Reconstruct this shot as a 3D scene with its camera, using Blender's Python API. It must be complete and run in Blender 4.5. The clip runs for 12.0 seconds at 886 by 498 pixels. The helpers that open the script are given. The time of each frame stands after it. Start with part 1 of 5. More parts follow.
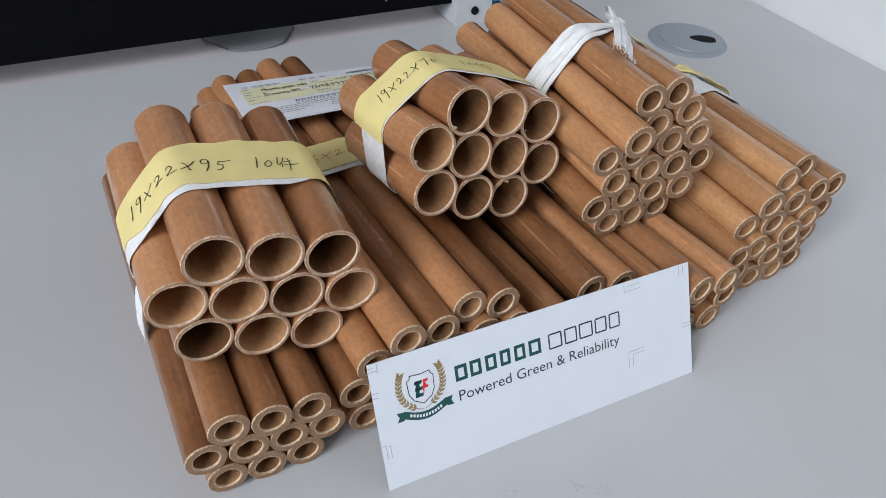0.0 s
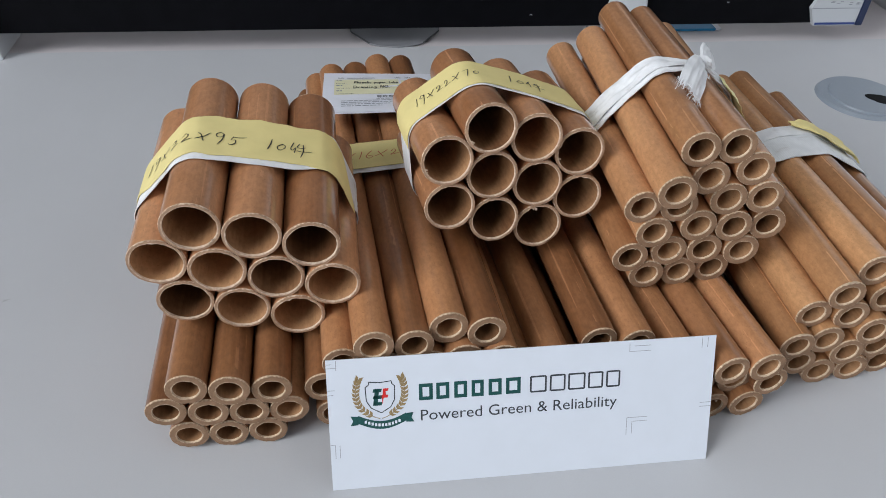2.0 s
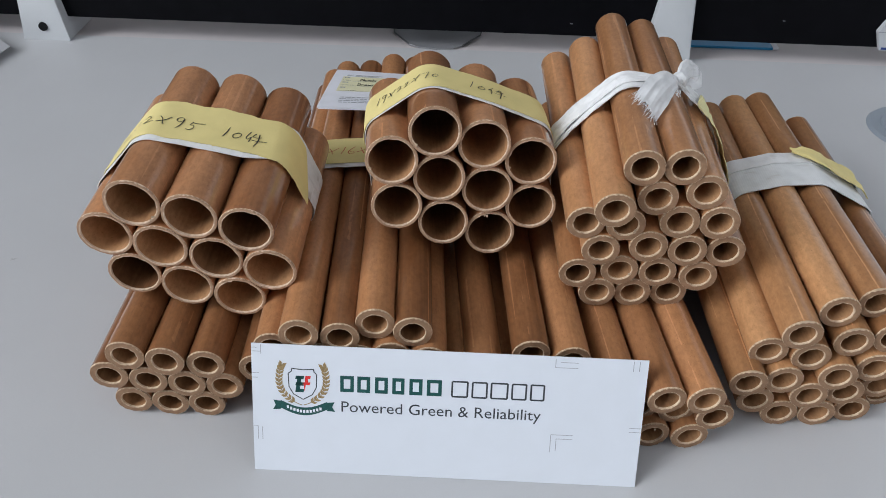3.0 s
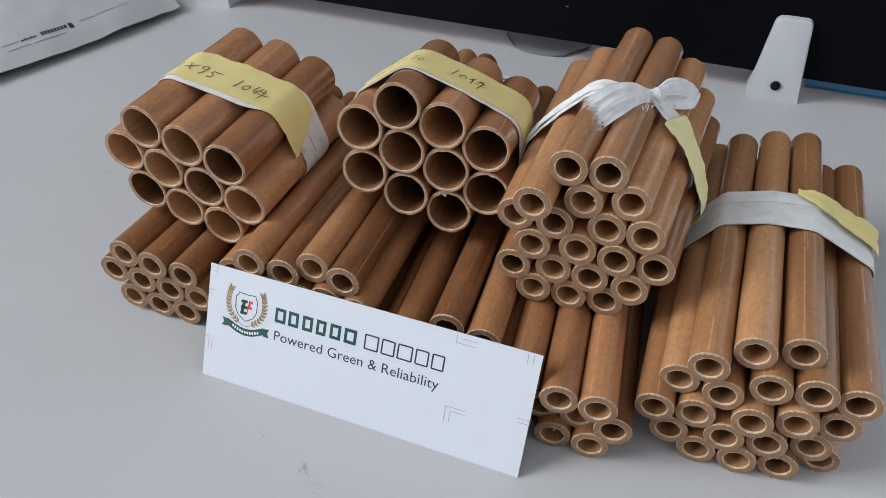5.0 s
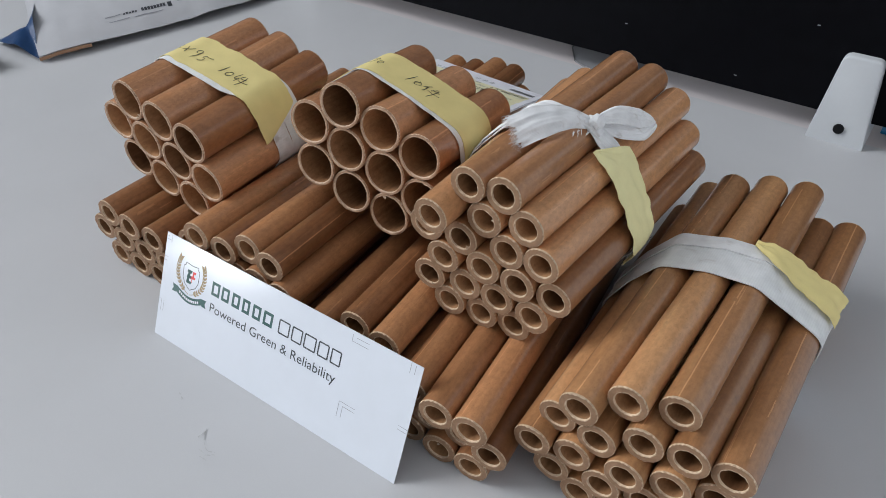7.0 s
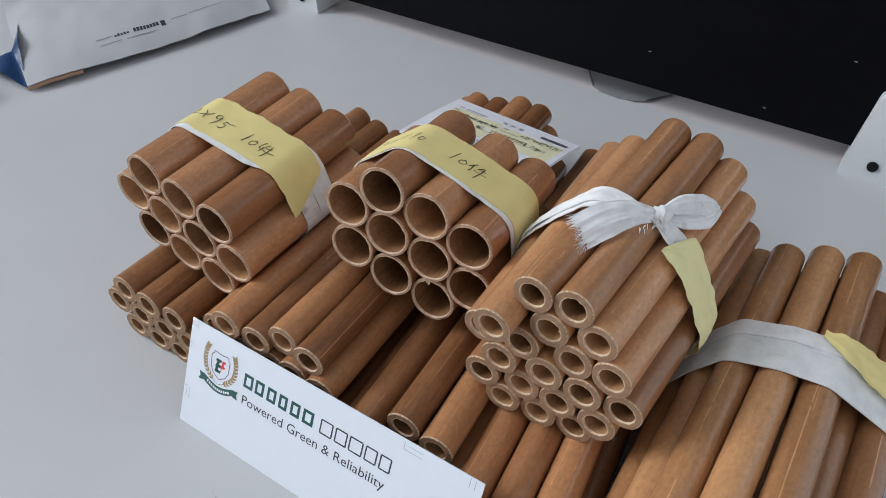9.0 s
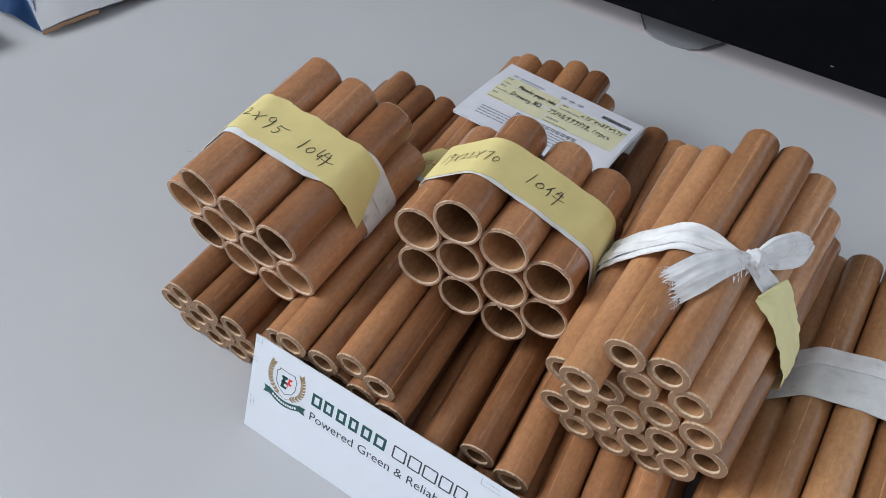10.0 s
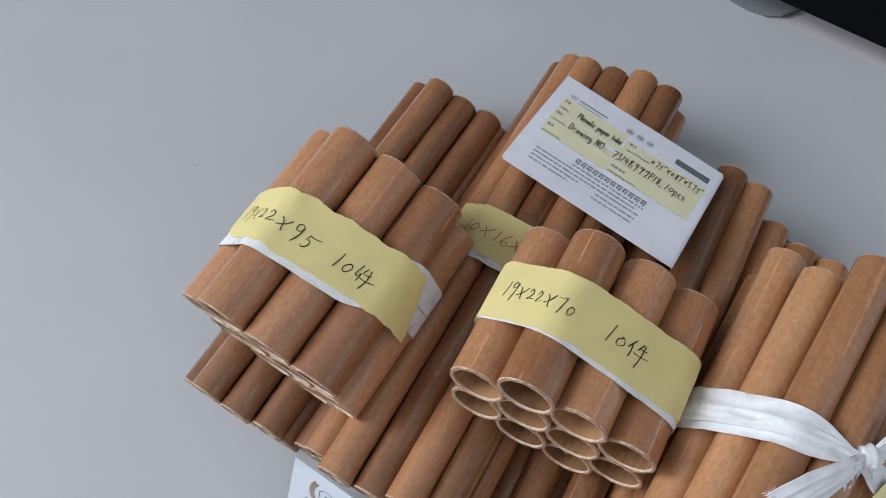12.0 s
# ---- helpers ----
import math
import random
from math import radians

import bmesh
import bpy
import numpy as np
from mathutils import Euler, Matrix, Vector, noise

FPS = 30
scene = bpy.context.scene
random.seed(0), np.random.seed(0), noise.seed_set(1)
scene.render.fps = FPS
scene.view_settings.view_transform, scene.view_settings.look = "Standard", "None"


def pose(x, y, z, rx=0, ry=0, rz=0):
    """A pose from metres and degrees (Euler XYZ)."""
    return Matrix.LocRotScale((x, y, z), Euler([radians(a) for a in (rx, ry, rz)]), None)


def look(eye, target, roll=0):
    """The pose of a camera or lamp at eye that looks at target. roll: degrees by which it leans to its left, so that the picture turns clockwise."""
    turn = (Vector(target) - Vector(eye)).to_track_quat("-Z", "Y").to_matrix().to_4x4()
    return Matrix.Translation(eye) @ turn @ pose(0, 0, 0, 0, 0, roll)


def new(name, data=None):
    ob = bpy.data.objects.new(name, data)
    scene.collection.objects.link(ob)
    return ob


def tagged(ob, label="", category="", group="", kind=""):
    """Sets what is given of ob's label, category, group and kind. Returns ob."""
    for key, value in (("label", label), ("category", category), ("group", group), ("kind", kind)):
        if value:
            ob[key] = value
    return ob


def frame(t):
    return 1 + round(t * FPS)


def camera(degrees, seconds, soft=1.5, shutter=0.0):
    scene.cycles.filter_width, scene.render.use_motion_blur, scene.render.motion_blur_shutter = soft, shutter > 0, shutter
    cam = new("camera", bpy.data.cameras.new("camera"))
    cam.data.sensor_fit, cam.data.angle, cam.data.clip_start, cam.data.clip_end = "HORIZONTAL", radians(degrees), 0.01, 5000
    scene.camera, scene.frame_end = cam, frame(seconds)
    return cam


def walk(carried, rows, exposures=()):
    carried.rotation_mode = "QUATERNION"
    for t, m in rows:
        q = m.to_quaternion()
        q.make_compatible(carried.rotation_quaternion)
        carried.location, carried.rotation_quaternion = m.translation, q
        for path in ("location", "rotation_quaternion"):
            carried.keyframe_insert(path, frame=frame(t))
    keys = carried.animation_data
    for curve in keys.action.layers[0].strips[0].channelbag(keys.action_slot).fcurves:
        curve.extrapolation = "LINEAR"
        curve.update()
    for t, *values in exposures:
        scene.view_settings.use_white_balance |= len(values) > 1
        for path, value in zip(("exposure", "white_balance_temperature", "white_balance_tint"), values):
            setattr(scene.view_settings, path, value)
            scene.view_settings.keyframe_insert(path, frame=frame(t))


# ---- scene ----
cam = camera(61.7, 12.0, soft=0.8)
# seconds, eye in metres, turn in degrees
PATH = [
    (0.0, -0.0660, -0.1525, 0.2721, 49.49, -3.15, -25.82),
    (0.5, -0.0493, -0.1540, 0.2754, 49.42, -3.09, -21.10),
    (1.0, -0.0198, -0.1566, 0.2730, 49.57, -2.81, -16.28),
    (1.5, -0.0011, -0.1620, 0.2718, 50.19, -2.36, -11.84),
    (2.0, 0.0135, -0.1687, 0.2706, 49.65, -2.26, -6.97),
    (2.5, 0.0421, -0.1735, 0.2719, 49.53, -1.94, -2.58),
    (3.0, 0.0801, -0.1747, 0.2736, 49.66, -1.25, 2.32),
    (4.8, 0.1818, -0.1851, 0.2724, 50.60, -0.32, 19.19),
    (5.0, 0.1931, -0.1814, 0.2759, 50.44, -0.32, 21.12),
    (5.5, 0.2219, -0.1712, 0.2802, 50.17, -0.43, 26.00),
    (6.0, 0.2541, -0.1602, 0.2745, 50.88, -0.10, 30.46),
    (6.5, 0.2757, -0.1501, 0.2735, 50.40, 0.30, 35.32),
    (6.7, 0.2824, -0.1432, 0.2754, 50.58, 0.51, 35.29),
    (8.3, 0.2730, -0.1170, 0.2901, 49.94, 0.30, 34.39),
    (8.5, 0.2601, -0.1137, 0.2921, 49.92, 0.32, 34.17),
    (9.0, 0.2283, -0.1106, 0.3061, 48.23, 0.11, 33.24),
    (9.5, 0.1965, -0.0994, 0.3232, 43.00, -0.13, 33.37),
    (10.0, 0.1713, -0.0803, 0.3420, 38.45, 0.06, 33.37),
    (10.5, 0.1307, -0.0510, 0.3542, 33.34, 0.14, 33.33),
    (11.0, 0.1023, -0.0335, 0.3623, 28.60, 0.42, 33.46),
    (11.5, 0.0887, -0.0011, 0.3713, 24.44, 0.33, 33.42),
    (12.0, 0.0788, 0.0195, 0.3725, 23.99, 0.22, 33.31),
]
# seconds, stops, kelvin, tint
EXPOSURES = [(0.0, -0.05, 6380, 10), (3.0, -0.05, 6420, 10), (5.0, 0.0, 6500, 10), (6.7, 0.0, 6490, 10), (8.5, 0.02, 6400, 10), (10.0, 0.01, 6330, 10), (12.0, -0.08, 6200, 10)]
walk(cam, [(t, pose(x, y, z, rx, ry, rz)) for t, x, y, z, rx, ry, rz in PATH], EXPOSURES)

# ---- light: an overcast sky outside, a wide west window, a low one added for glare ----
world = bpy.data.worlds.new("world")
scene.world = world
world.use_nodes = True
sky = world.node_tree.nodes.new("ShaderNodeTexSky")
sky.sky_type, sky.sun_disc = "NISHITA", False
sky.sun_elevation, sky.sun_rotation = radians(40), radians(250)
world.node_tree.links.new(sky.outputs[0], world.node_tree.nodes["Background"].inputs[0])
world.node_tree.nodes["Background"].inputs[1].default_value = 0.1

WINDOW_WATTS, GLARE_WINDOW_WATTS = 140, 52


def window_light(name, m, sx, sy, watts, colour):
    lamp = bpy.data.lights.new(name, "AREA")
    lamp.shape, lamp.size, lamp.size_y, lamp.energy, lamp.color = "RECTANGLE", sx, sy, watts, colour
    ob = new(name, lamp)
    ob.matrix_world = m
    return ob


window_light("window_light", look((-2.58, -1.30, 2.15), (0.0, -1.30, 2.15)), 1.8, 2.4, WINDOW_WATTS, (0.92, 0.97, 1.0))
# added low source, unseen: gives the card its glare and front light
window_light("window_light", look((-2.58, -3.00, 0.25), (0.0, -3.00, 0.25)), 0.66, 1.36, GLARE_WINDOW_WATTS, (0.92, 0.97, 1.0))


# ---- materials ----
def mat(name):
    m = bpy.data.materials.new(name)
    m.use_nodes = True
    return m, m.node_tree.nodes, m.node_tree.links, m.node_tree.nodes["Principled BSDF"]


def node(nt, kind, **kw):
    n = nt.new("ShaderNode" + kind)
    for k, v in kw.items():
        n.inputs[k].default_value = v
    return n


def op(nt, ln, kind, a, b=None, c=None):
    n = nt.new("ShaderNodeMath")
    n.operation = kind
    for i, v in enumerate((a, b, c)):
        if v is None:
            continue
        if isinstance(v, (int, float)):
            n.inputs[i].default_value = v
        else:
            ln.new(v, n.inputs[i])
    return n.outputs[0]


def ramp(nt, ln, fac, stops):
    n = nt.new("ShaderNodeValToRGB")
    while len(n.color_ramp.elements) < len(stops):
        n.color_ramp.elements.new(0.5)
    for e, (p, c) in zip(n.color_ramp.elements, stops):
        e.position, e.color = p, (*c, 1)
    ln.new(fac, n.inputs[0])
    return n.outputs[0]


def blend(nt, ln, kind, fac, a, b):
    n = nt.new("ShaderNodeMixRGB")
    n.blend_type = kind
    for i, v in enumerate((fac, a, b)):
        if isinstance(v, (int, float)):
            n.inputs[i].default_value = v
        elif isinstance(v, tuple):
            n.inputs[i].default_value = (*v, 1)
        else:
            ln.new(v, n.inputs[i])
    return n.outputs[0]


def scaled(nt, ln, vec, s):
    n = nt.new("ShaderNodeMapping")
    n.inputs["Scale"].default_value = s
    ln.new(vec, n.inputs[0])
    return n.outputs[0]


def noise_tex(nt, ln, vec, scale, detail=4, rough=0.55):
    n = node(nt, "TexNoise", Scale=scale, Detail=detail, Roughness=rough)
    ln.new(vec, n.inputs["Vector"])
    return n.outputs["Fac"]


def bump(nt, ln, bsdf, height, strength, distance):
    n = node(nt, "Bump", Strength=strength, Distance=distance)
    ln.new(height, n.inputs["Height"])
    ln.new(n.outputs[0], bsdf.inputs["Normal"])


def plain(name, colour, rough, metal=0.0, grain=0.06, scale=400.0, bumpy=0.0):
    """A painted or moulded surface with faint mottling."""
    m, nt, ln, b = mat(name)
    co = nt.new("ShaderNodeTexCoord").outputs["Object"]
    n1, n2 = noise_tex(nt, ln, co, scale), noise_tex(nt, ln, co, scale / 14)
    both = op(nt, ln, "ADD", op(nt, ln, "MULTIPLY", n1, 0.4), op(nt, ln, "MULTIPLY", n2, 0.6))
    lo, hi = tuple(c * (1 - grain) for c in colour), tuple(min(1, c * (1 + grain)) for c in colour)
    ln.new(ramp(nt, ln, both, [(0.3, lo), (0.7, hi)]), b.inputs["Base Color"])
    b.inputs["Roughness"].default_value, b.inputs["Metallic"].default_value = rough, metal
    if bumpy:
        bump(nt, ln, b, both, bumpy, 0.0005)
    return m


def tube_skin(name, dark, light, rough, streak, coat=0.9):
    """Rolled phenolic paper: fibre streaks along the tube, one pale wrap seam, varnish."""
    m, nt, ln, b = mat(name)
    tc = nt.new("ShaderNodeTexCoord").outputs["Object"]
    rnd = nt.new("ShaderNodeObjectInfo").outputs["Random"]
    shift = nt.new("ShaderNodeVectorMath")
    shift.operation = "ADD"
    ln.new(tc, shift.inputs[0])
    comb = nt.new("ShaderNodeCombineXYZ")
    ln.new(op(nt, ln, "MULTIPLY", rnd, 7.0), comb.inputs[1])
    ln.new(comb.outputs[0], shift.inputs[1])
    v = shift.outputs[0]
    fibre = noise_tex(nt, ln, scaled(nt, ln, v, (1, 0.025, 1)), 700, 4, 0.55)
    blot = noise_tex(nt, ln, scaled(nt, ln, v, (1, 0.35, 1)), 75, 4, 0.6)
    speck = noise_tex(nt, ln, v, 1500, 2, 0.5)
    tone = op(nt, ln, "ADD", op(nt, ln, "MULTIPLY", fibre, 0.18), op(nt, ln, "MULTIPLY", blot, 0.30))
    tone = op(nt, ln, "ADD", tone, op(nt, ln, "ADD", op(nt, ln, "MULTIPLY", op(nt, ln, "SUBTRACT", rnd, 0.5), 0.36), 0.26))
    col = ramp(nt, ln, tone, [(0.32, dark), (0.68, light)])
    sep = nt.new("ShaderNodeSeparateXYZ")
    ln.new(tc, sep.inputs[0])
    ang = op(nt, ln, "ARCTAN2", sep.outputs[0], sep.outputs[2])
    wob = op(nt, ln, "MULTIPLY", noise_tex(nt, ln, scaled(nt, ln, v, (1, 0.5, 1)), 60), 0.10)
    seam = op(nt, ln, "LESS_THAN", op(nt, ln, "ABSOLUTE", op(nt, ln, "ADD", ang, wob)), 0.035)
    seam = op(nt, ln, "MULTIPLY", seam, op(nt, ln, "GREATER_THAN", noise_tex(nt, ln, scaled(nt, ln, v, (1, 0.15, 1)), 220), 0.46))
    seam = op(nt, ln, "MULTIPLY", seam, streak)
    col = blend(nt, ln, "MIX", seam, col, tuple(min(1, c * 1.55 + 0.03) for c in light))
    hair = noise_tex(nt, ln, scaled(nt, ln, v, (1, 0.018, 1)), 420, 2, 0.5)
    worn = noise_tex(nt, ln, scaled(nt, ln, v, (1, 0.5, 1)), 48, 3, 0.6)
    scratch = op(nt, ln, "MULTIPLY", op(nt, ln, "GREATER_THAN", hair, 0.665), op(nt, ln, "GREATER_THAN", worn, 0.50))
    col = blend(nt, ln, "MIX", op(nt, ln, "MULTIPLY", scratch, 0.28 * min(1.0, streak * 3)), col, tuple(min(1, c * 1.35 + 0.02) for c in light))
    cloud = noise_tex(nt, ln, scaled(nt, ln, v, (1, 0.6, 1)), 560, 4, 0.65)
    col = blend(nt, ln, "MULTIPLY", 0.62, col, ramp(nt, ln, cloud, [(0.32, (0.72, 0.69, 0.66)), (0.64, (1.12, 1.12, 1.10))]))
    fleck = op(nt, ln, "MULTIPLY", op(nt, ln, "GREATER_THAN", speck, 0.69), 0.45)
    col = blend(nt, ln, "MIX", fleck, col, tuple(c * 0.72 for c in dark))
    ln.new(col, b.inputs["Base Color"])
    ln.new(op(nt, ln, "ADD", rough - 0.1, op(nt, ln, "MULTIPLY", blot, 0.2)), b.inputs["Roughness"])
    b.inputs["Specular IOR Level"].default_value = 0.5 if coat else 0.15
    b.inputs["Coat Weight"].default_value = coat
    b.inputs["Coat Roughness"].default_value = 0.07
    bump(nt, ln, b, op(nt, ln, "ADD", op(nt, ln, "MULTIPLY", fibre, 0.22), blot), 0.09, 0.0005)
    return m


def tube_end(name, r_in, r_out, pale, mid, bore_edge=0.24):
    """The sawn end: pale fuzzy rims with the darker resin-soaked paper between them."""
    m, nt, ln, b = mat(name)
    tc = nt.new("ShaderNodeTexCoord").outputs["Object"]
    sep = nt.new("ShaderNodeSeparateXYZ")
    ln.new(tc, sep.inputs[0])
    rad = op(nt, ln, "SQRT", op(nt, ln, "ADD", op(nt, ln, "POWER", op(nt, ln, "ABSOLUTE", sep.outputs[0]), 2.0), op(nt, ln, "POWER", op(nt, ln, "ABSOLUTE", sep.outputs[2]), 2.0)))
    fine = noise_tex(nt, ln, tc, 900, 4)
    rad = op(nt, ln, "ADD", rad, op(nt, ln, "MULTIPLY", op(nt, ln, "SUBTRACT", fine, 0.5), 0.0011))
    k = op(nt, ln, "DIVIDE", op(nt, ln, "SUBTRACT", rad, r_in), r_out - r_in)
    col = ramp(nt, ln, k, [(0.02, pale), (bore_edge, mid), (0.86, tuple(c * 0.92 for c in mid)), (1.0, tuple((c * 0.85 + d * 0.15) for c, d in zip(pale, mid)))])
    col = blend(nt, ln, "MULTIPLY", 0.55, col, ramp(nt, ln, noise_tex(nt, ln, tc, 420, 5), [(0.3, (0.6, 0.57, 0.54)), (0.65, (1, 1, 1))]))
    ln.new(col, b.inputs["Base Color"])
    b.inputs["Roughness"].default_value = 0.85
    bump(nt, ln, b, fine, 0.6, 0.0006)
    return m


def ribbon_cloth(name, colour, pitch, rib=0.25):
    """Woven tape: fine ribs across, soft stains."""
    m, nt, ln, b = mat(name)
    tc = nt.new("ShaderNodeTexCoord").outputs["Object"]
    wave = node(nt, "TexWave", Scale=pitch, Distortion=0.6)
    wave.inputs["Detail"].default_value = 1.0
    ln.new(tc, wave.inputs["Vector"])
    stain = noise_tex(nt, ln, tc, 160, 5)
    col = blend(nt, ln, "MULTIPLY", 0.8, colour, ramp(nt, ln, stain, [(0.25, (0.80, 0.80, 0.80)), (0.6, (1, 1, 1))]))
    smear = noise_tex(nt, ln, scaled(nt, ln, tc, (0.35, 1, 1)), 130, 5)
    col = blend(nt, ln, "MIX", ramp(nt, ln, smear, [(0.60, (0, 0, 0)), (0.72, (0.45, 0.45, 0.45))]), col, (0.34, 0.26, 0.21))
    col = blend(nt, ln, "MULTIPLY", min(1.0, rib), col, ramp(nt, ln, wave.outputs["Fac"], [(0.1, (0.80, 0.80, 0.81)), (0.6, (1, 1, 1))]))
    ln.new(col, b.inputs["Base Color"])
    b.inputs["Roughness"].default_value = 0.75
    b.inputs["Sheen Weight"].default_value = 0.2
    bump(nt, ln, b, wave.outputs["Fac"], rib, 0.0002)
    return m


def paper(name, colour, rough=0.8, crease=0.25, mottle=0.7):
    m, nt, ln, b = mat(name)
    tc = nt.new("ShaderNodeTexCoord").outputs["Object"]
    n1, n2 = noise_tex(nt, ln, tc, 90, 5), noise_tex(nt, ln, tc, 2200, 3)
    col = blend(nt, ln, "MULTIPLY", mottle, colour, ramp(nt, ln, n1, [(0.3, (0.9, 0.9, 0.88)), (0.65, (1, 1, 1))]))
    ln.new(col, b.inputs["Base Color"])
    b.inputs["Roughness"].default_value = rough
    bump(nt, ln, b, op(nt, ln, "ADD", n1, op(nt, ln, "MULTIPLY", n2, 0.15)), crease, 0.0012)
    return m


def ink(name, colour, rough=0.5):
    m, nt, ln, b = mat(name)
    tc = nt.new("ShaderNodeTexCoord").outputs["Object"]
    ln.new(ramp(nt, ln, noise_tex(nt, ln, tc, 1500), [(0.3, tuple(c * 0.8 for c in colour)), (0.7, tuple(min(1, c * 1.25) for c in colour))]), b.inputs["Base Color"])
    b.inputs["Roughness"].default_value = rough
    return m


def laminate(name, colour):
    """Pale desk laminate: fine speckle, cloudy wiping marks, a satin sheen."""
    m, nt, ln, b = mat(name)
    tc = nt.new("ShaderNodeTexCoord").outputs["Object"]
    fine, cloud, wipe = noise_tex(nt, ln, tc, 1400, 2), noise_tex(nt, ln, tc, 9, 5), noise_tex(nt, ln, scaled(nt, ln, tc, (1, 0.25, 1)), 55, 5)
    col = ramp(nt, ln, op(nt, ln, "ADD", op(nt, ln, "MULTIPLY", fine, 0.3), op(nt, ln, "MULTIPLY", cloud, 0.7)), [(0.3, tuple(c * 0.955 for c in colour)), (0.7, tuple(c * 1.03 for c in colour))])
    ln.new(col, b.inputs["Base Color"])
    ln.new(op(nt, ln, "ADD", 0.40, op(nt, ln, "MULTIPLY", wipe, 0.2)), b.inputs["Roughness"])
    b.inputs["Specular IOR Level"].default_value = 0.4
    bump(nt, ln, b, fine, 0.06, 0.0002)
    return m


SKIN_BROWN = tube_skin("brown_phenolic_paper", (0.290, 0.118, 0.047), (0.575, 0.279, 0.136), 0.42, 0.4)
SKIN_TAN = tube_skin("tan_phenolic_paper", (0.285, 0.128, 0.052), (0.585, 0.306, 0.142), 0.42, 0.36)
SKIN_RUSSET = tube_skin("russet_phenolic_paper", (0.300, 0.132, 0.055), (0.615, 0.310, 0.146), 0.42, 0.36)
SKIN_OCHRE = tube_skin("ochre_phenolic_paper", (0.180, 0.071, 0.027), (0.495, 0.231, 0.104), 0.42, 0.4)
BORE_PALE = tube_skin("pale_bore_paper", (0.17, 0.078, 0.034), (0.43, 0.235, 0.12), 0.7, 0.0, 0.0)
BORE = tube_skin("bore_paper", (0.14, 0.060, 0.025), (0.48, 0.258, 0.130), 0.7, 0.0, 0.0)
END_THIN = tube_end("thin_wall_end", 0.0095, 0.011, (0.78, 0.61, 0.47), (0.42, 0.255, 0.16), 0.38)
END_THICK = tube_end("thick_wall_end", 0.005, 0.008, (0.76, 0.59, 0.42), (0.315, 0.182, 0.105), 0.20)
TAPE_WHITE = ribbon_cloth("white_woven_tape", (0.85, 0.85, 0.87), 800, 0.12)
TAPE_GREY = ribbon_cloth("ribbed_white_tape", (0.80, 0.81, 0.83), 314, 0.18)
PAPER_YELLOW = paper("yellow_masking_paper", (0.84, 0.705, 0.31), 0.7)
# the same yellow paper, light shining through it put into a paler colour
PAPER_LIT = paper("lit_yellow_paper", (0.90, 0.83, 0.45), 0.7)
PAPER_WHITE = paper("white_label_paper", (0.78, 0.78, 0.85), 0.5, 0.06)
CARD_WHITE = paper("glossy_white_card", (0.70, 0.73, 0.80), 0.16, 0.02, 0.2)
PAPER_CREAM = paper("pale_yellow_print", (0.78, 0.74, 0.50), 0.55, 0.05)
INK_BLACK = ink("black_pen", (0.02, 0.02, 0.022))
INK_RED = ink("red_pen", (0.55, 0.12, 0.05))
INK_GREEN = ink("dark_green_print", (0.012, 0.075, 0.07), 0.3)
INK_GREY = ink("dark_grey_print", (0.045, 0.05, 0.06), 0.3)
INK_PALE = ink("pale_grey_print", (0.30, 0.31, 0.34), 0.4)
INK_GOLD = ink("khaki_print", (0.30, 0.21, 0.10), 0.3)
INK_SIGNAL = ink("red_print", (0.65, 0.03, 0.03), 0.3)
DESK = laminate("desk_laminate", (0.53, 0.53, 0.55))
# the divider's pinkish shade on the far desk, put into the laminate colour
DESK_SHADE_TINT = laminate("shade_tinted_laminate", (0.60, 0.55, 0.56))
WALL_WHITE = plain("white_wall_paint", (0.70, 0.71, 0.725), 0.6, grain=0.03, scale=60)
# unseen east wall: pale so that it fills the tubes' right-hand shadows
WALL_BOUNCE = plain("bounce_wall_paint", (0.66, 0.66, 0.67), 0.6, grain=0.03, scale=60)
# unseen north, south and west walls: dark grey holds the fill light down
WALL_LOW_BOUNCE = plain("low_bounce_wall_paint", (0.22, 0.22, 0.23), 0.6, grain=0.03, scale=60)
CEILING_GREY = plain("ceiling_board", (0.80, 0.80, 0.80), 0.7, grain=0.05, scale=60)
FLOOR_GREY = plain("grey_floor", (0.25, 0.25, 0.25), 0.5, grain=0.1, scale=40)
PANEL_BLACK = plain("black_panel", (0.004, 0.004, 0.0055), 0.5, grain=0.3, scale=900)
PANEL_BLACK.node_tree.nodes["Principled BSDF"].inputs["Specular IOR Level"].default_value = 0.06
PLASTIC_WHITE = plain("white_plastic", (0.55, 0.565, 0.59), 0.38, grain=0.02)
PLASTIC_GREY = plain("grey_plastic", (0.285, 0.32, 0.37), 0.35, grain=0.03)
RUBBER_BLACK = plain("black_rubber", (0.008, 0.008, 0.009), 0.7, grain=0.2)
RUBBER_BLACK.node_tree.nodes["Principled BSDF"].inputs["Specular IOR Level"].default_value = 0.15
BAG_WHITE = plain("white_bag_film", (0.52, 0.52, 0.55), 0.35, grain=0.05, scale=80, bumpy=0.3)
BAG_BLUE = plain("dark_blue_film", (0.015, 0.05, 0.14), 0.3, grain=0.2)
BAG_ORANGE = plain("orange_print", (0.42, 0.24, 0.14), 0.4)
BLUE_SHEET = plain("bright_blue_print", (0.015, 0.24, 0.50), 0.4)
GLASS_GREY = plain("smoked_base", (0.24, 0.24, 0.255), 0.3, grain=0.05)
GLASS_DARK = plain("smoked_rim", (0.07, 0.07, 0.075), 0.3, grain=0.05)


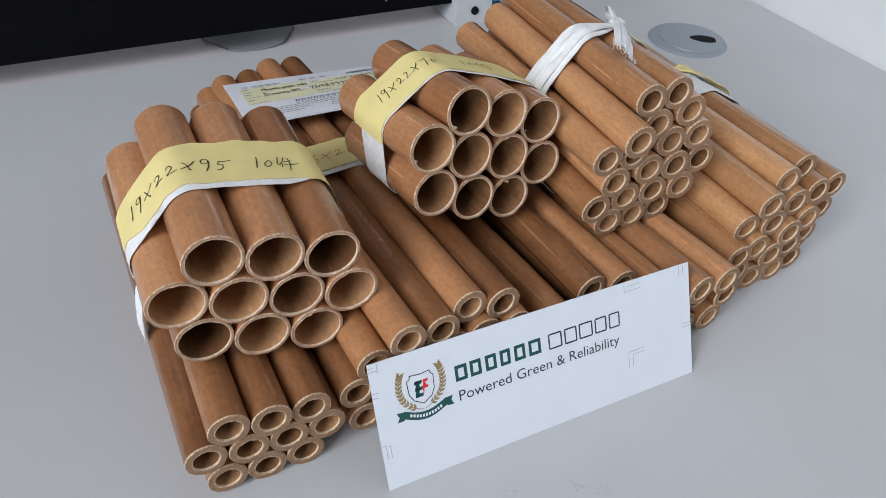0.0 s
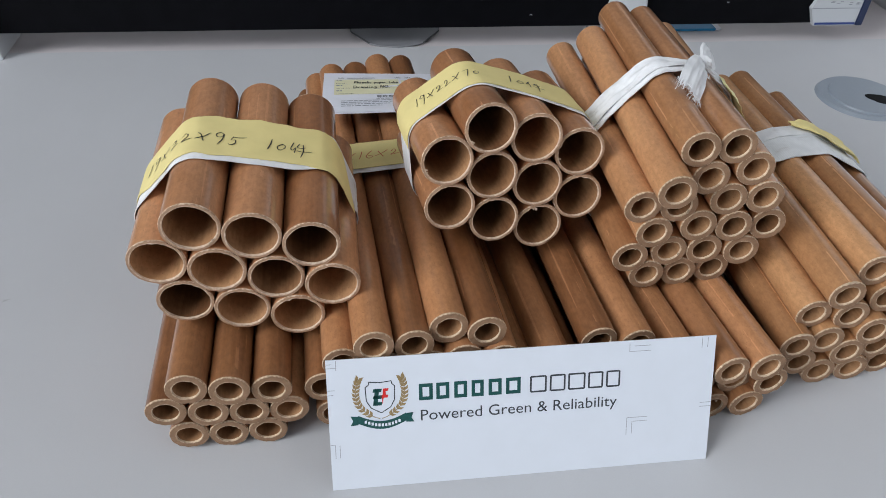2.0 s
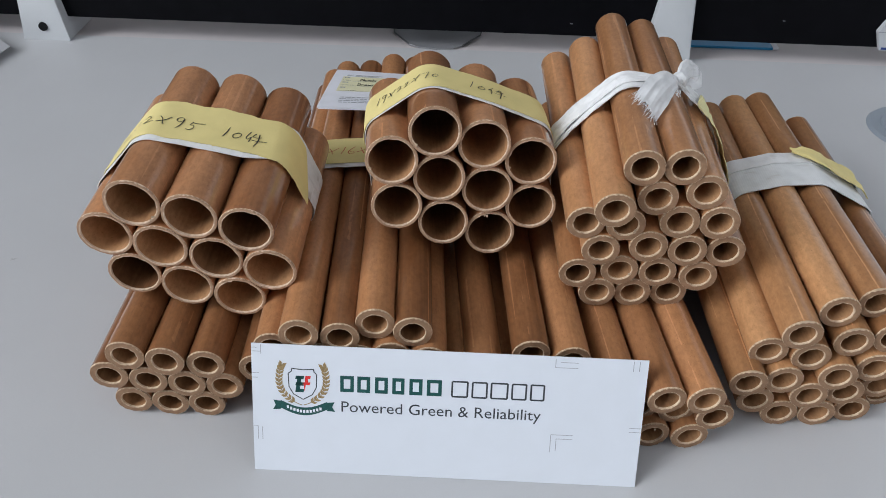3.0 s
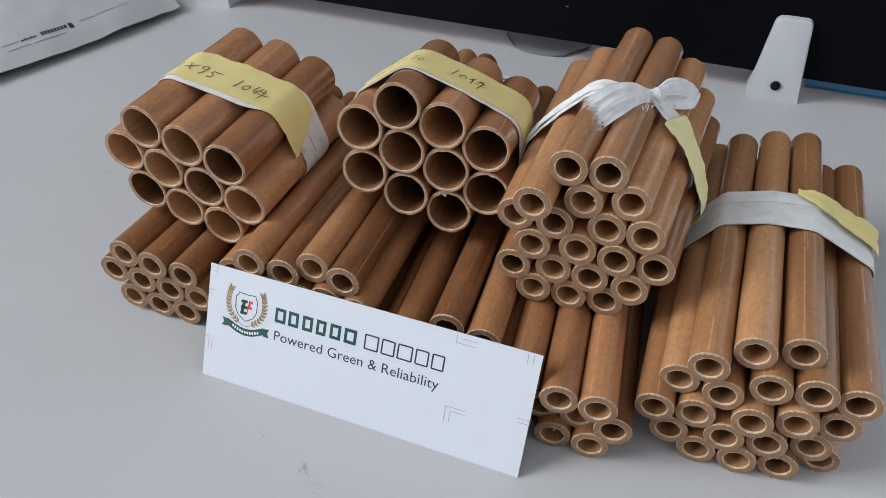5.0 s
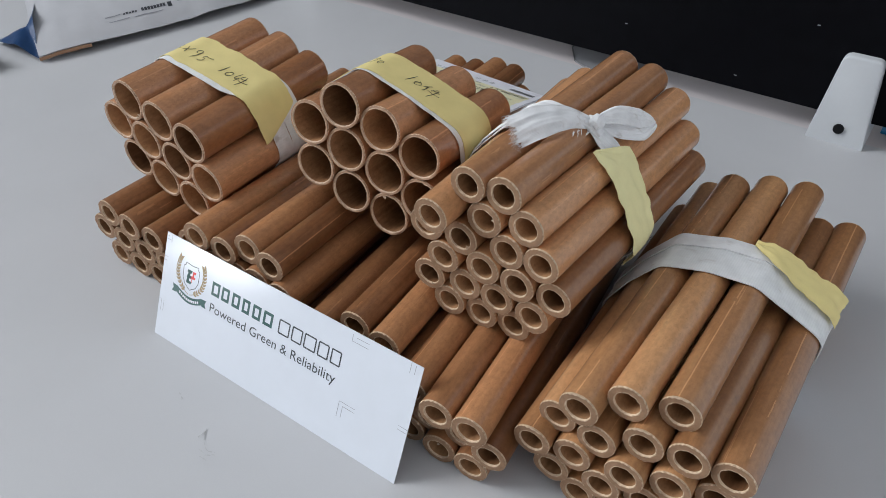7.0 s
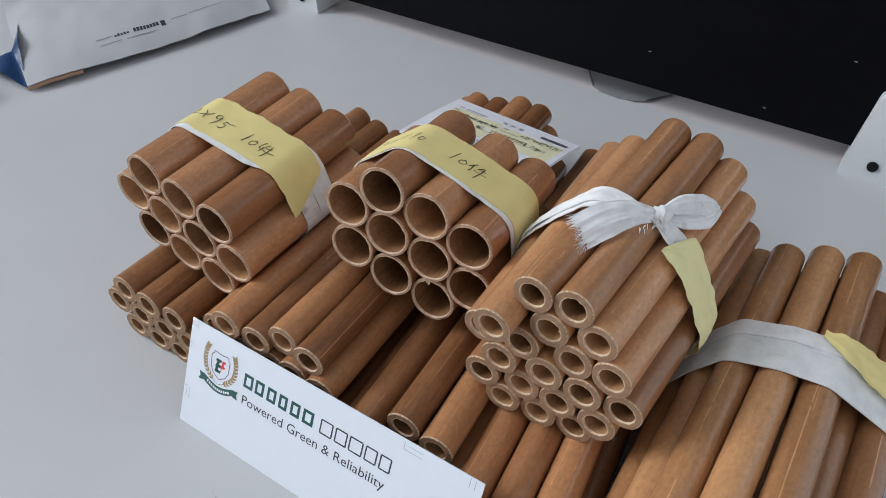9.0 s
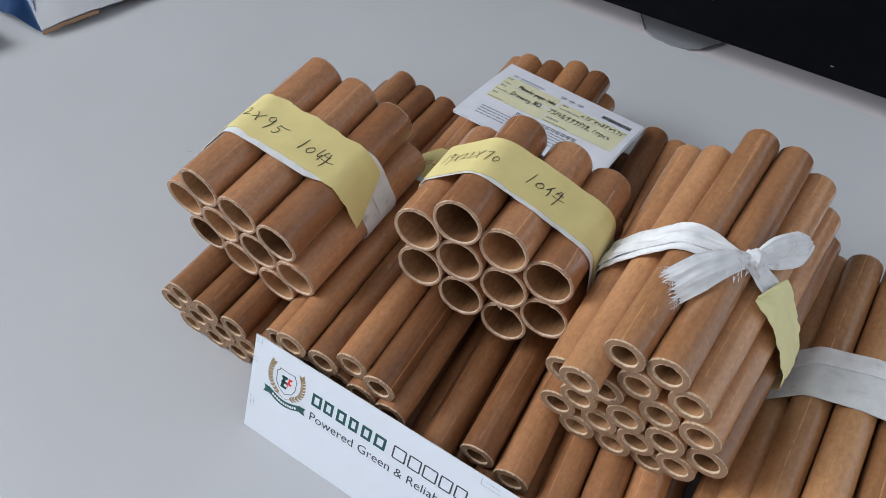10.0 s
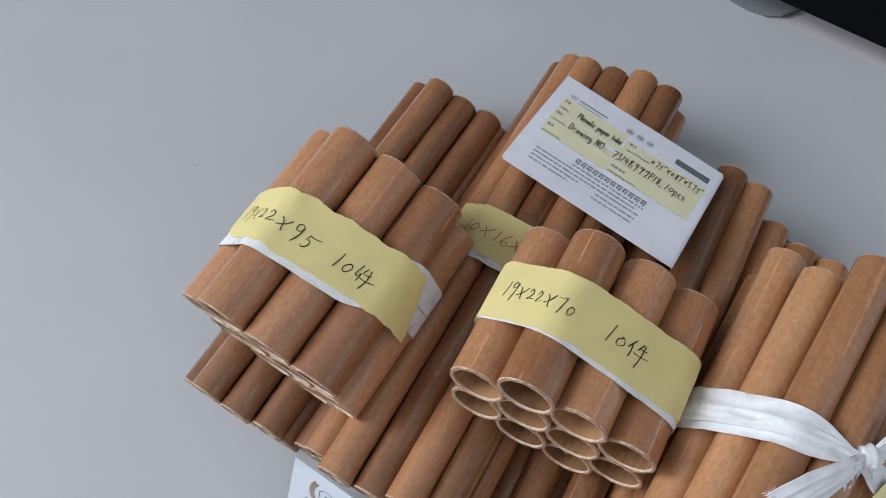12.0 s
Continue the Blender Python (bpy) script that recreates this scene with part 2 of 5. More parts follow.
# ---- mesh helpers ----
def finish(bm, name, material, smooth=True):
    bmesh.ops.recalc_face_normals(bm, faces=bm.faces)
    for e in bm.edges if smooth else ():
        if len(e.link_faces) == 2 and e.calc_face_angle(0.0) > 0.95:
            e.smooth = False
    me = bpy.data.meshes.new(name)
    bm.to_mesh(me)
    bm.free()
    for m in material if isinstance(material, (list, tuple)) else [material]:
        me.materials.append(m)
    if smooth:
        me.polygons.foreach_set("use_smooth", [True] * len(me.polygons))
    return me


def part(name, bm, material, parent, label="", smooth=False):
    ob = new(name, finish(bm, name, material, smooth))
    ob.parent = parent
    if label:
        tagged(ob, label)
    return ob


def thing(name, label, category, group="", at=(0, 0, 0), kind=""):
    ob = new(name)
    ob.empty_display_size = 0.01
    ob.location = at
    return tagged(ob, label, category, group, kind)


def box(bm, x0, x1, y0, y1, z0, z1, bevel=0.0, segments=2):
    r = bmesh.ops.create_cube(bm, size=1.0, matrix=Matrix.Translation(((x0 + x1) / 2, (y0 + y1) / 2, (z0 + z1) / 2)) @ Matrix.Diagonal((x1 - x0, y1 - y0, z1 - z0, 1)))
    if bevel:
        bmesh.ops.bevel(bm, geom=list({e for v in r["verts"] for e in v.link_edges}), offset=bevel, segments=segments, affect="EDGES", profile=0.6)
    return bm


def slab(grid, thick, normal_of):
    """A thin sheet from a grid of points: both faces and the rim."""
    bm = bmesh.new()
    n, k = len(grid), len(grid[0])
    up = [[bm.verts.new(grid[i][j] + normal_of(i, j) * thick) for j in range(k)] for i in range(n)]
    lo = [[bm.verts.new(grid[i][j]) for j in range(k)] for i in range(n)]
    for i in range(n - 1):
        for j in range(k - 1):
            bm.faces.new((up[i][j], up[i + 1][j], up[i + 1][j + 1], up[i][j + 1]))
            bm.faces.new((lo[i][j], lo[i][j + 1], lo[i + 1][j + 1], lo[i + 1][j]))
    for i in range(n - 1):
        bm.faces.new((up[i][0], lo[i][0], lo[i + 1][0], up[i + 1][0]))
        bm.faces.new((up[i][k - 1], up[i + 1][k - 1], lo[i + 1][k - 1], lo[i][k - 1]))
    for j in range(k - 1):
        bm.faces.new((up[0][j], up[0][j + 1], lo[0][j + 1], lo[0][j]))
        bm.faces.new((up[n - 1][j], lo[n - 1][j], lo[n - 1][j + 1], up[n - 1][j + 1]))
    return bm


def lettering(text, size, shear=0.0, offset=0.0, spacing=1.0):
    """The built-in font as a flat bmesh, x along the line, y up."""
    cu = bpy.data.curves.new("lettering", "FONT")
    cu.body, cu.size, cu.shear, cu.offset, cu.space_character, cu.resolution_u = text, size, shear, offset, spacing, 3
    ob = new("lettering", cu)
    bpy.context.view_layer.update()
    me = bpy.data.meshes.new_from_object(ob.evaluated_get(bpy.context.evaluated_depsgraph_get()))
    bpy.data.objects.remove(ob)
    bpy.data.curves.remove(cu)
    bm = bmesh.new()
    bm.from_mesh(me)
    bpy.data.meshes.remove(me)
    return bm


def fit_line(bm, x0, x1, y):
    """Stretch a line of lettering evenly to run from x0 to x1 on the base line y."""
    xs = [v.co.x for v in bm.verts]
    k = (x1 - x0) / (max(xs) - min(xs))
    for v in bm.verts:
        v.co.x, v.co.y = x0 + (v.co.x - min(xs)) * k, y + v.co.y
    return bm


def split_long(bm, most):
    for _ in range(4):
        long = [e for e in bm.edges if e.calc_length() > most]
        if not long:
            break
        bmesh.ops.subdivide_edges(bm, edges=long, cuts=1)
    return bm


# ---- room ----
X0, X1, Y0, Y1, FLOOR, CEIL = -2.6, 2.6, -3.9, 3.2, -0.75, 4.15
SIDE, PARTITION_TOP = 0.535, 0.55  # the low white partition at the desk's end


def room_box(name, label, category, x0, x1, y0, y1, z0, z1, material):
    ob = new(name, finish(box(bmesh.new(), x0, x1, y0, y1, z0, z1), name, material, False))
    return tagged(ob, label, category, kind="structure")


room_box("floor", "grey office floor under the desks", "floor", X0, X1, Y0, Y1, FLOOR - 0.1, FLOOR, FLOOR_GREY)
room_box("ceiling", "plain white office ceiling", "ceiling", X0, X1, Y0, Y1, CEIL, CEIL + 0.1, CEILING_GREY)
room_box("wall_east", "unseen east wall, pale to bounce light back", "wall", X1, X1 + 0.12, Y0, Y1, FLOOR, CEIL, WALL_BOUNCE)
room_box("partition_east", "low white partition board at the desk's end", "partition", SIDE, SIDE + 0.03, -0.45, 2.0, FLOOR, PARTITION_TOP, WALL_WHITE)
room_box("wall_north", "unseen wall behind the far desks, dark to limit bounce", "wall", X0, X1, Y1, Y1 + 0.12, FLOOR, CEIL, WALL_LOW_BOUNCE)
room_box("wall_south", "unseen wall across the room, dark to limit bounce", "wall", X0, X1, Y0 - 0.12, Y0, FLOOR, CEIL, WALL_LOW_BOUNCE)
# the second opening is made up to hold the glare source
OPENINGS = [(-2.23, -0.37, 0.90, 3.4), (-3.35, -2.65, -0.45, 0.95)]
bm = bmesh.new()
for y0, y1 in ((Y0, -3.35), (-2.65, -2.23), (-0.37, Y1)):
    box(bm, X0 - 0.12, X0, y0, y1, FLOOR, CEIL)
for y0, y1, z0, z1 in OPENINGS:
    box(bm, X0 - 0.12, X0, y0, y1, FLOOR, z0)
    box(bm, X0 - 0.12, X0, y0, y1, z1, CEIL)
tagged(new("wall_west", finish(bm, "wall_west", WALL_LOW_BOUNCE, False)), "unseen window wall, dark to limit bounce", "wall", kind="structure")
for k, (y0, y1, z0, z1) in enumerate(OPENINGS):
    window = thing("window_%d" % (k + 1), "wide white-framed office window" if k == 0 else "unseen low window added for glare on the card", "window", at=(X0, (y0 + y1) / 2, z0), kind="structure")
    for y in (y0, (y0 + y1) / 2 - 0.025, y1 - 0.05):
        y -= (y0 + y1) / 2
        part("mullion", box(bmesh.new(), -0.1, -0.04, y, y + 0.05, 0, z1 - z0, 0.004), PLASTIC_WHITE, window)

# the two desks meet under the divider
DESK_EDGE = 0.4055
desk = tagged(new("desk", finish(box(bmesh.new(), -1.3, SIDE - 0.001, -0.42, DESK_EDGE, -0.025, 0.0, 0.0006), "desk", DESK, False)), "pale grey laminate desk top with scuffs", "desk", kind="structure")
desk_far = tagged(new("desk_far", finish(box(bmesh.new(), -1.3, SIDE - 0.001, DESK_EDGE + 0.0005, 1.2, -0.025, -0.0006, 0.0004), "desk_far", DESK_SHADE_TINT, False)), "laminate desk top beyond the divider, tinted for the divider's shade", "desk", kind="structure")
for nm, ys in (("desk_leg_panel", (-0.38, 0.36)), ("desk_leg_panel", (0.45, 1.16))):
    for x in (-1.28, SIDE - 0.04):
        tagged(new(nm, finish(box(bmesh.new(), x, x + 0.03, *ys, FLOOR, -0.025), nm, PLASTIC_WHITE, False)), "white panel leg under the desk", "desk leg", kind="structure")
# ---- tubes ----
def tube_mesh(name, ro, ri, length, skin, end, seed, chip=False):
    """A rolled tube along +y: rounded fuzzy rims, hollow through."""
    rng = random.Random(seed)
    n, bm = 40, bmesh.new()
    lip = 0.00022
    outer = [0.0, 0.0007, 0.003] + [length * k / 5 for k in (1, 2, 3, 4)] + [length - 0.003, length - 0.0007, length]
    rows = []
    for k, y in enumerate(outer):
        ring = []
        for i in range(n):
            a = 2 * math.pi * i / n
            r, yy = ro * (1 + 0.004 * noise.noise(Vector((math.cos(a), math.sin(a), y * 25 + seed)))), y
            if k in (0, len(outer) - 1):
                r -= lip
                yy += rng.uniform(-0.00022, 0.00022)
                if chip and k == 0 and abs(a - math.pi / 2) < 0.55:
                    flap = (1 - abs(a - math.pi / 2) / 0.55) ** 0.9
                    yy -= 0.0009 * flap
                    r += 0.0015 * flap
            ring.append(bm.verts.new((r * math.cos(a), yy, r * math.sin(a))))
        rows.append(ring)
    inner = [length, length - 0.0008, length / 2, 0.012, 0.0008, 0.0]
    for k, y in enumerate(inner):
        ring = []
        for i in range(n):
            a = 2 * math.pi * i / n
            r, yy = ri * (1 + 0.007 * noise.noise(Vector((math.cos(a) * 2, math.sin(a) * 2, y * 30 + seed + 5)))), y
            if k in (0, len(inner) - 1):
                r += lip + rng.uniform(-0.00012, 0.00008)
                yy += rng.uniform(-0.0002, 0.00015)
                if rng.random() < 0.04:
                    r -= rng.uniform(0.0002, 0.00045) * (1.0 if ro > 0.01 else 0.5)
            ring.append(bm.verts.new((r * math.cos(a), yy, r * math.sin(a))))
        rows.append(ring)
    m = len(rows)
    for k in range(m):
        a, b = rows[k], rows[(k + 1) % m]
        slot = 0 if k < len(outer) - 1 else 1 if k in (len(outer) - 1, m - 1) else 2
        if k in (0, len(outer) - 2, len(outer), m - 2):
            slot = 1
        for i in range(n):
            f = bm.faces.new((a[i], a[(i + 1) % n], b[(i + 1) % n], b[i]))
            f.material_index = slot
    for ring in (rows[1], rows[len(outer) - 2]):
        for i in range(n):
            bm.edges.get((ring[i], ring[(i + 1) % n])).smooth = False
    me = finish(bm, name, [skin, end, BORE if ro > 0.01 else BORE_PALE])
    return me


def along(yaw, pitch):
    y, p = radians(yaw), radians(pitch)
    return Vector((-math.sin(y) * math.cos(p), math.cos(y) * math.cos(p), math.sin(p)))


class Bundle:
    """Tubes tied together: rows of front centre x, y, z in millimetres, yaw and pitch of the axis in degrees."""

    def __init__(self, rows, length, ro, ri, skin, end, label, group, seed, chips=()):
        self.ro = ro
        self.tubes = [(Vector((x, y, z)) / 1000, along(yaw, pitch)) for x, y, z, yaw, pitch in rows]
        low = min(p.z for p, _ in self.tubes)
        base = sum((p for p, _ in self.tubes), Vector()) / len(self.tubes)
        self.base = Vector((base.x, base.y, max(0.0, low - ro)))
        self.ob = thing("tube_bundle", label, "tube bundle", group, at=self.base)
        meshes = [tube_mesh("tube", ro, ri, length, skin, end, seed * 10 + k) for k in range(4)]
        chipped = tube_mesh("tube", ro, ri, length, skin, end, seed * 10 + 7, True) if chips else None
        rng = random.Random(seed)
        for k, (p, u) in enumerate(self.tubes):
            ob = new("tube", chipped if k in chips else meshes[k % 4])
            ob.parent = self.ob
            side = u.cross(Vector((0, 0, 1))).normalized()
            spin = Matrix((side, u, side.cross(u))).transposed().to_4x4()
            roll = rng.uniform(-0.3, 0.3) if k in chips else rng.uniform(0, 6.28)
            ob.matrix_basis = Matrix.Translation(p - self.base) @ spin @ Matrix.Rotation(roll, 4, "Y")

    def outline(self, y, grow):
        """The taut loop round all tubes at the world depth y: points and outward normals, from the bottom clockwise as seen from the front."""
        pts = []
        for p, u in self.tubes:
            c = p + u * ((y - p.y) / u.y)
            pts += [(c.x + (self.ro + grow) * math.cos(a), c.z + (self.ro + grow) * math.sin(a)) for a in [2 * math.pi * i / 48 for i in range(48)]]
        pts = sorted(set(pts))

        def half(seq):
            out = []
            for q in seq:
                while len(out) > 1 and (out[-1][0] - out[-2][0]) * (q[1] - out[-2][1]) - (out[-1][1] - out[-2][1]) * (q[0] - out[-2][0]) <= 0:
                    out.pop()
                out.append(q)
            return out[:-1]
        hull = half(pts) + half(pts[::-1])
        hull = hull[::-1]
        cx, cz = sum(q[0] for q in hull) / len(hull), sum(q[1] for q in hull) / len(hull)
        # walk the loop evenly
        cum = [0.0]
        for a, b in zip(hull, hull[1:] + hull[:1]):
            cum.append(cum[-1] + math.dist(a, b))
        total = cum[-1]
        steps = 240
        ev = []
        k = 0
        for i in range(steps):
            s = total * i / steps
            while cum[k + 1] < s:
                k += 1
            a, b = hull[k], hull[(k + 1) % len(hull)]
            t = (s - cum[k]) / max(1e-9, cum[k + 1] - cum[k])
            ev.append((a[0] + (b[0] - a[0]) * t, a[1] + (b[1] - a[1]) * t))
        start = min(range(steps), key=lambda i: abs(math.atan2(ev[i][0] - cx, ev[i][1] - cz) + math.pi * 0.999))
        ev = ev[start:] + ev[:start]
        return ev, total, (cx, cz)

    def wrap(self, y, grow):
        return Wrap(self, y, grow)


class Wrap:
    """A surface round a bundle, by the angle from straight up (degrees, clockwise from the front) or the length along it."""

    def __init__(self, bundle, y, grow):
        self.pts, self.total, self.mid = bundle.outline(y, grow)
        self.back = bundle.outline(y + 0.03, grow)[0]
        self.n, self.base, self.y = len(self.pts), bundle.base, y

    def length_at(self, degrees):
        want = radians(degrees)
        best = min(range(self.n), key=lambda i: abs(math.atan2(self.pts[i][0] - self.mid[0], self.pts[i][1] - self.mid[1]) - want))
        return best * self.total / self.n

    def at(self, s, w=0.0):
        f = (s / self.total * self.n) % self.n
        i = int(f) % self.n
        t = f - int(f)

        def mix(j):
            p, q = self.pts[j % self.n], self.back[j % self.n]
            return p[0] + (q[0] - p[0]) * w / 0.03, p[1] + (q[1] - p[1]) * w / 0.03
        a, b, c, d = mix(i), mix(i + 1), mix(i - 2), mix(i + 3)
        p = (a[0] + (b[0] - a[0]) * t, a[1] + (b[1] - a[1]) * t)
        g = Vector((d[0] - c[0], 0, d[1] - c[1])).normalized()
        return p, Vector((-g.z, 0, g.x))

    def point(self, s, w, lift=0.0, slant=0.0):
        p, nrm = self.at(s, w)
        return Vector((p[0], self.y + w + slant * s, p[1])) + nrm * lift - self.base, nrm

    def strip(self, s0, s1, edges, thick, lift, seed, wrinkle=0.0003, cols=9, step=0.0012):
        """edges(k): the front and back offsets along the tubes at the fraction k of the strip."""
        rows = max(4, int((s1 - s0) / step))
        grid, norms = [], []
        for i in range(rows + 1):
            k = i / rows
            w0, w1 = edges(k)
            gr, nr = [], []
            for j in range(cols):
                w = w0 + (w1 - w0) * j / (cols - 1)
                q, nrm = self.point(s0 + (s1 - s0) * k, w)
                crumple = wrinkle * (noise.noise(Vector((i * 0.09, j * 0.35, seed))) + 0.5 * noise.noise(Vector((i * 0.3, j * 0.9, seed + 9)))) + wrinkle
                gr.append(q + nrm * (lift + crumple))
                nr.append(nrm)
            grid.append(gr)
            norms.append(nr)
        return slab(grid, thick, lambda i, j: norms[i][j])

    def pen(self, text, s0, s1, w, size, lift, seed, width=0.00046):
        """Handwriting on the wrapped surface: one pen line after another."""
        lines, x = pen_lines(text, seed)
        bm = bmesh.new()
        for line in lines:
            fine = smooth_line(line, 6)
            for i, ((x0, y0), (x1, y1)) in enumerate(zip(fine, fine[1:])):
                a = Vector((s0 + (s1 - s0) * x0 / x, w + y0 * size))
                b = Vector((s0 + (s1 - s0) * x1 / x, w + y1 * size))
                d = (b - a).normalized()
                half = width * 0.5 * (0.75 + 0.35 * noise.noise(Vector((x0 * 2.2, y0 * 2.2, seed))) + (0.25 if y1 < y0 else 0.0))
                side = Vector((-d.y, d.x)) * half
                quad = []
                for q in (a - side - d * half * 0.4, b - side + d * half * 0.4, b + side + d * half * 0.4, a + side - d * half * 0.4):
                    p, nrm = self.point(q.x, q.y)
                    quad.append(bm.verts.new(p + nrm * (lift + 0.000004 * (i % 3))))
                bm.faces.new(quad)
        return bm


def pen_lines(text, seed):
    """The pen lines of a text set side by side, and the text's length."""
    rng = random.Random(seed)
    lines, x = [], 0.0
    for ch in text:
        for line in PEN[ch]:
            lines.append([(x + px + rng.uniform(-0.03, 0.03), py + rng.uniform(-0.03, 0.03)) for px, py in line])
        x += max(px for line in PEN[ch] for px, _ in line) + 0.20
    return lines, x - 0.20


def smooth_line(pts, n):
    """A flowing line through points."""
    if len(pts) == 2:
        (x0, y0), (x1, y1) = pts
        return [(x0 + (x1 - x0) * i / n, y0 + (y1 - y0) * i / n) for i in range(n + 1)]
    out = []
    for j in range(len(pts) - 1):
        p0, p1, p2, p3 = (Vector(pts[max(0, min(len(pts) - 1, q))]) for q in (j - 1, j, j + 1, j + 2))
        for i in range(n):
            t = i / n
            c = 0.5 * (2 * p1 + (p2 - p0) * t + (2 * p0 - 5 * p1 + 4 * p2 - p3) * t * t + (3 * p1 - p0 - 3 * p2 + p3) * t ** 3)
            out.append((c.x, c.y))
    return out + [tuple(pts[-1])]


# pen strokes of the handwritten signs, one unit high
PEN = {}
PEN["1"] = [[(0.22, 0.95), (0.13, 0.5), (0.0, 0.0)]]
PEN["2"] = [[(0.05, 0.60), (0.22, 0.80), (0.40, 0.68), (0.30, 0.42), (0.04, 0.18), (0.22, 0.21), (0.58, 0.27)]]
PEN["3"] = [[(0.03, 0.90), (0.30, 0.95), (0.15, 0.55), (0.38, 0.30), (0.20, 0.0), (0.0, 0.08)]]
PEN["4"] = [[(0.20, 0.95), (0.02, 0.40), (0.45, 0.42)], [(0.35, 0.70), (0.28, -0.05)]]
PEN["5"] = [[(0.32, 0.74), (0.16, 0.46), (0.40, 0.44), (0.38, 0.16), (0.16, -0.04), (0.0, 0.04)], [(0.30, 0.70), (0.60, 0.72), (0.95, 0.80)]]
PEN["6"] = [[(0.50, 0.95), (0.22, 0.60), (0.06, 0.24), (0.20, 0.0), (0.46, 0.10), (0.44, 0.34), (0.16, 0.30)]]
PEN["7"] = [[(0.06, 0.80), (0.34, 0.84), (0.60, 0.90), (0.46, 0.42), (0.28, -0.06)]]
PEN["8"] = [[(0.30, 0.85), (0.10, 0.85), (0.10, 0.60), (0.35, 0.30), (0.20, 0.0), (0.05, 0.20), (0.35, 0.70), (0.30, 0.90)]]
PEN["9"] = [[(0.52, 0.84), (0.34, 0.96), (0.13, 0.80), (0.18, 0.60), (0.40, 0.64), (0.54, 0.88), (0.44, 0.40), (0.24, -0.16)]]
PEN["0"] = [[(0.36, 0.64), (0.11, 0.44), (0.09, 0.20), (0.28, 0.13), (0.52, 0.36), (0.46, 0.60), (0.26, 0.62)]]
PEN["x"] = [[(0.16, 0.78), (0.30, 0.52), (0.44, 0.06), (0.50, 0.10)], [(0.78, 0.80), (0.42, 0.46), (0.0, 0.24)]]
PEN["P"] = [[(0.05, 0.0), (0.10, 1.0)], [(0.10, 0.95), (0.45, 0.95), (0.45, 0.55), (0.08, 0.50)]]
PEN["h"] = [[(0.05, 0.0), (0.12, 1.0)], [(0.07, 0.35), (0.25, 0.55), (0.35, 0.40), (0.33, 0.0)]]
PEN["e"] = [[(0.05, 0.28), (0.35, 0.32), (0.30, 0.55), (0.10, 0.50), (0.03, 0.20), (0.15, 0.0), (0.38, 0.10)]]
PEN["n"] = [[(0.05, 0.0), (0.08, 0.52)], [(0.06, 0.30), (0.25, 0.55), (0.35, 0.40), (0.33, 0.0)]]
PEN["o"] = [[(0.20, 0.55), (0.03, 0.30), (0.15, 0.0), (0.36, 0.25), (0.22, 0.55)]]
PEN["l"] = [[(0.10, 1.0), (0.04, 0.0)]]
PEN["i"] = [[(0.06, 0.50), (0.04, 0.0)], [(0.08, 0.74), (0.10, 0.82)]]
PEN["c"] = [[(0.34, 0.48), (0.15, 0.52), (0.03, 0.25), (0.15, 0.0), (0.36, 0.08)]]
PEN["p"] = [[(0.06, 0.50), (0.0, -0.40)], [(0.05, 0.40), (0.25, 0.55), (0.36, 0.30), (0.20, 0.02), (0.03, 0.10)]]
PEN["a"] = [[(0.33, 0.50), (0.12, 0.50), (0.03, 0.20), (0.15, 0.0), (0.32, 0.30), (0.33, 0.50), (0.33, 0.10), (0.42, 0.0)]]
PEN["r"] = [[(0.05, 0.50), (0.04, 0.0)], [(0.05, 0.30), (0.18, 0.50), (0.32, 0.50)]]
PEN["t"] = [[(0.15, 0.85), (0.10, 0.10), (0.25, 0.0)], [(0.0, 0.55), (0.30, 0.58)]]
PEN["u"] = [[(0.04, 0.52), (0.06, 0.10), (0.20, 0.0), (0.34, 0.30)], [(0.36, 0.52), (0.36, 0.0)]]
PEN["b"] = [[(0.06, 1.0), (0.04, 0.0)], [(0.05, 0.30), (0.25, 0.50), (0.36, 0.25), (0.20, 0.0), (0.05, 0.05)]]
PEN["s"] = [[(0.30, 0.50), (0.08, 0.48), (0.10, 0.32), (0.28, 0.20), (0.20, 0.0), (0.0, 0.05)]]
PEN["w"] = [[(0.0, 0.50), (0.10, 0.0), (0.22, 0.40), (0.34, 0.0), (0.46, 0.55)]]
PEN["g"] = [[(0.33, 0.50), (0.12, 0.50), (0.04, 0.20), (0.20, 0.05), (0.33, 0.40), (0.30, -0.20), (0.10, -0.40), (0.0, -0.25)]]
PEN["D"] = [[(0.08, 1.0), (0.04, 0.0)], [(0.0, 0.98), (0.40, 0.90), (0.50, 0.50), (0.35, 0.08), (0.0, 0.0)]]
PEN["N"] = [[(0.02, 0.0), (0.10, 1.0)], [(0.10, 1.0), (0.40, 0.0)], [(0.40, 0.0), (0.50, 1.0)]]
PEN["O"] = [[(0.30, 1.0), (0.04, 0.60), (0.15, 0.0), (0.50, 0.30), (0.45, 0.85), (0.25, 1.0)]]
PEN["B"] = [[(0.08, 1.0), (0.05, 0.0)], [(0.05, 0.98), (0.40, 0.85), (0.10, 0.55), (0.45, 0.30), (0.30, 0.0), (0.03, 0.02)]]
PEN["."] = [[(0.0, 0.0), (0.06, 0.04)]]
PEN[","] = [[(0.10, 0.05), (0.0, -0.20)]]
PEN[":"] = [[(0.0, 0.05), (0.05, 0.09)], [(0.04, 0.45), (0.09, 0.49)]]
PEN['"'] = [[(0.02, 1.0), (0.0, 0.80)], [(0.14, 1.0), (0.12, 0.80)]]
PEN[" "] = [[(0.22, 0.0)]]
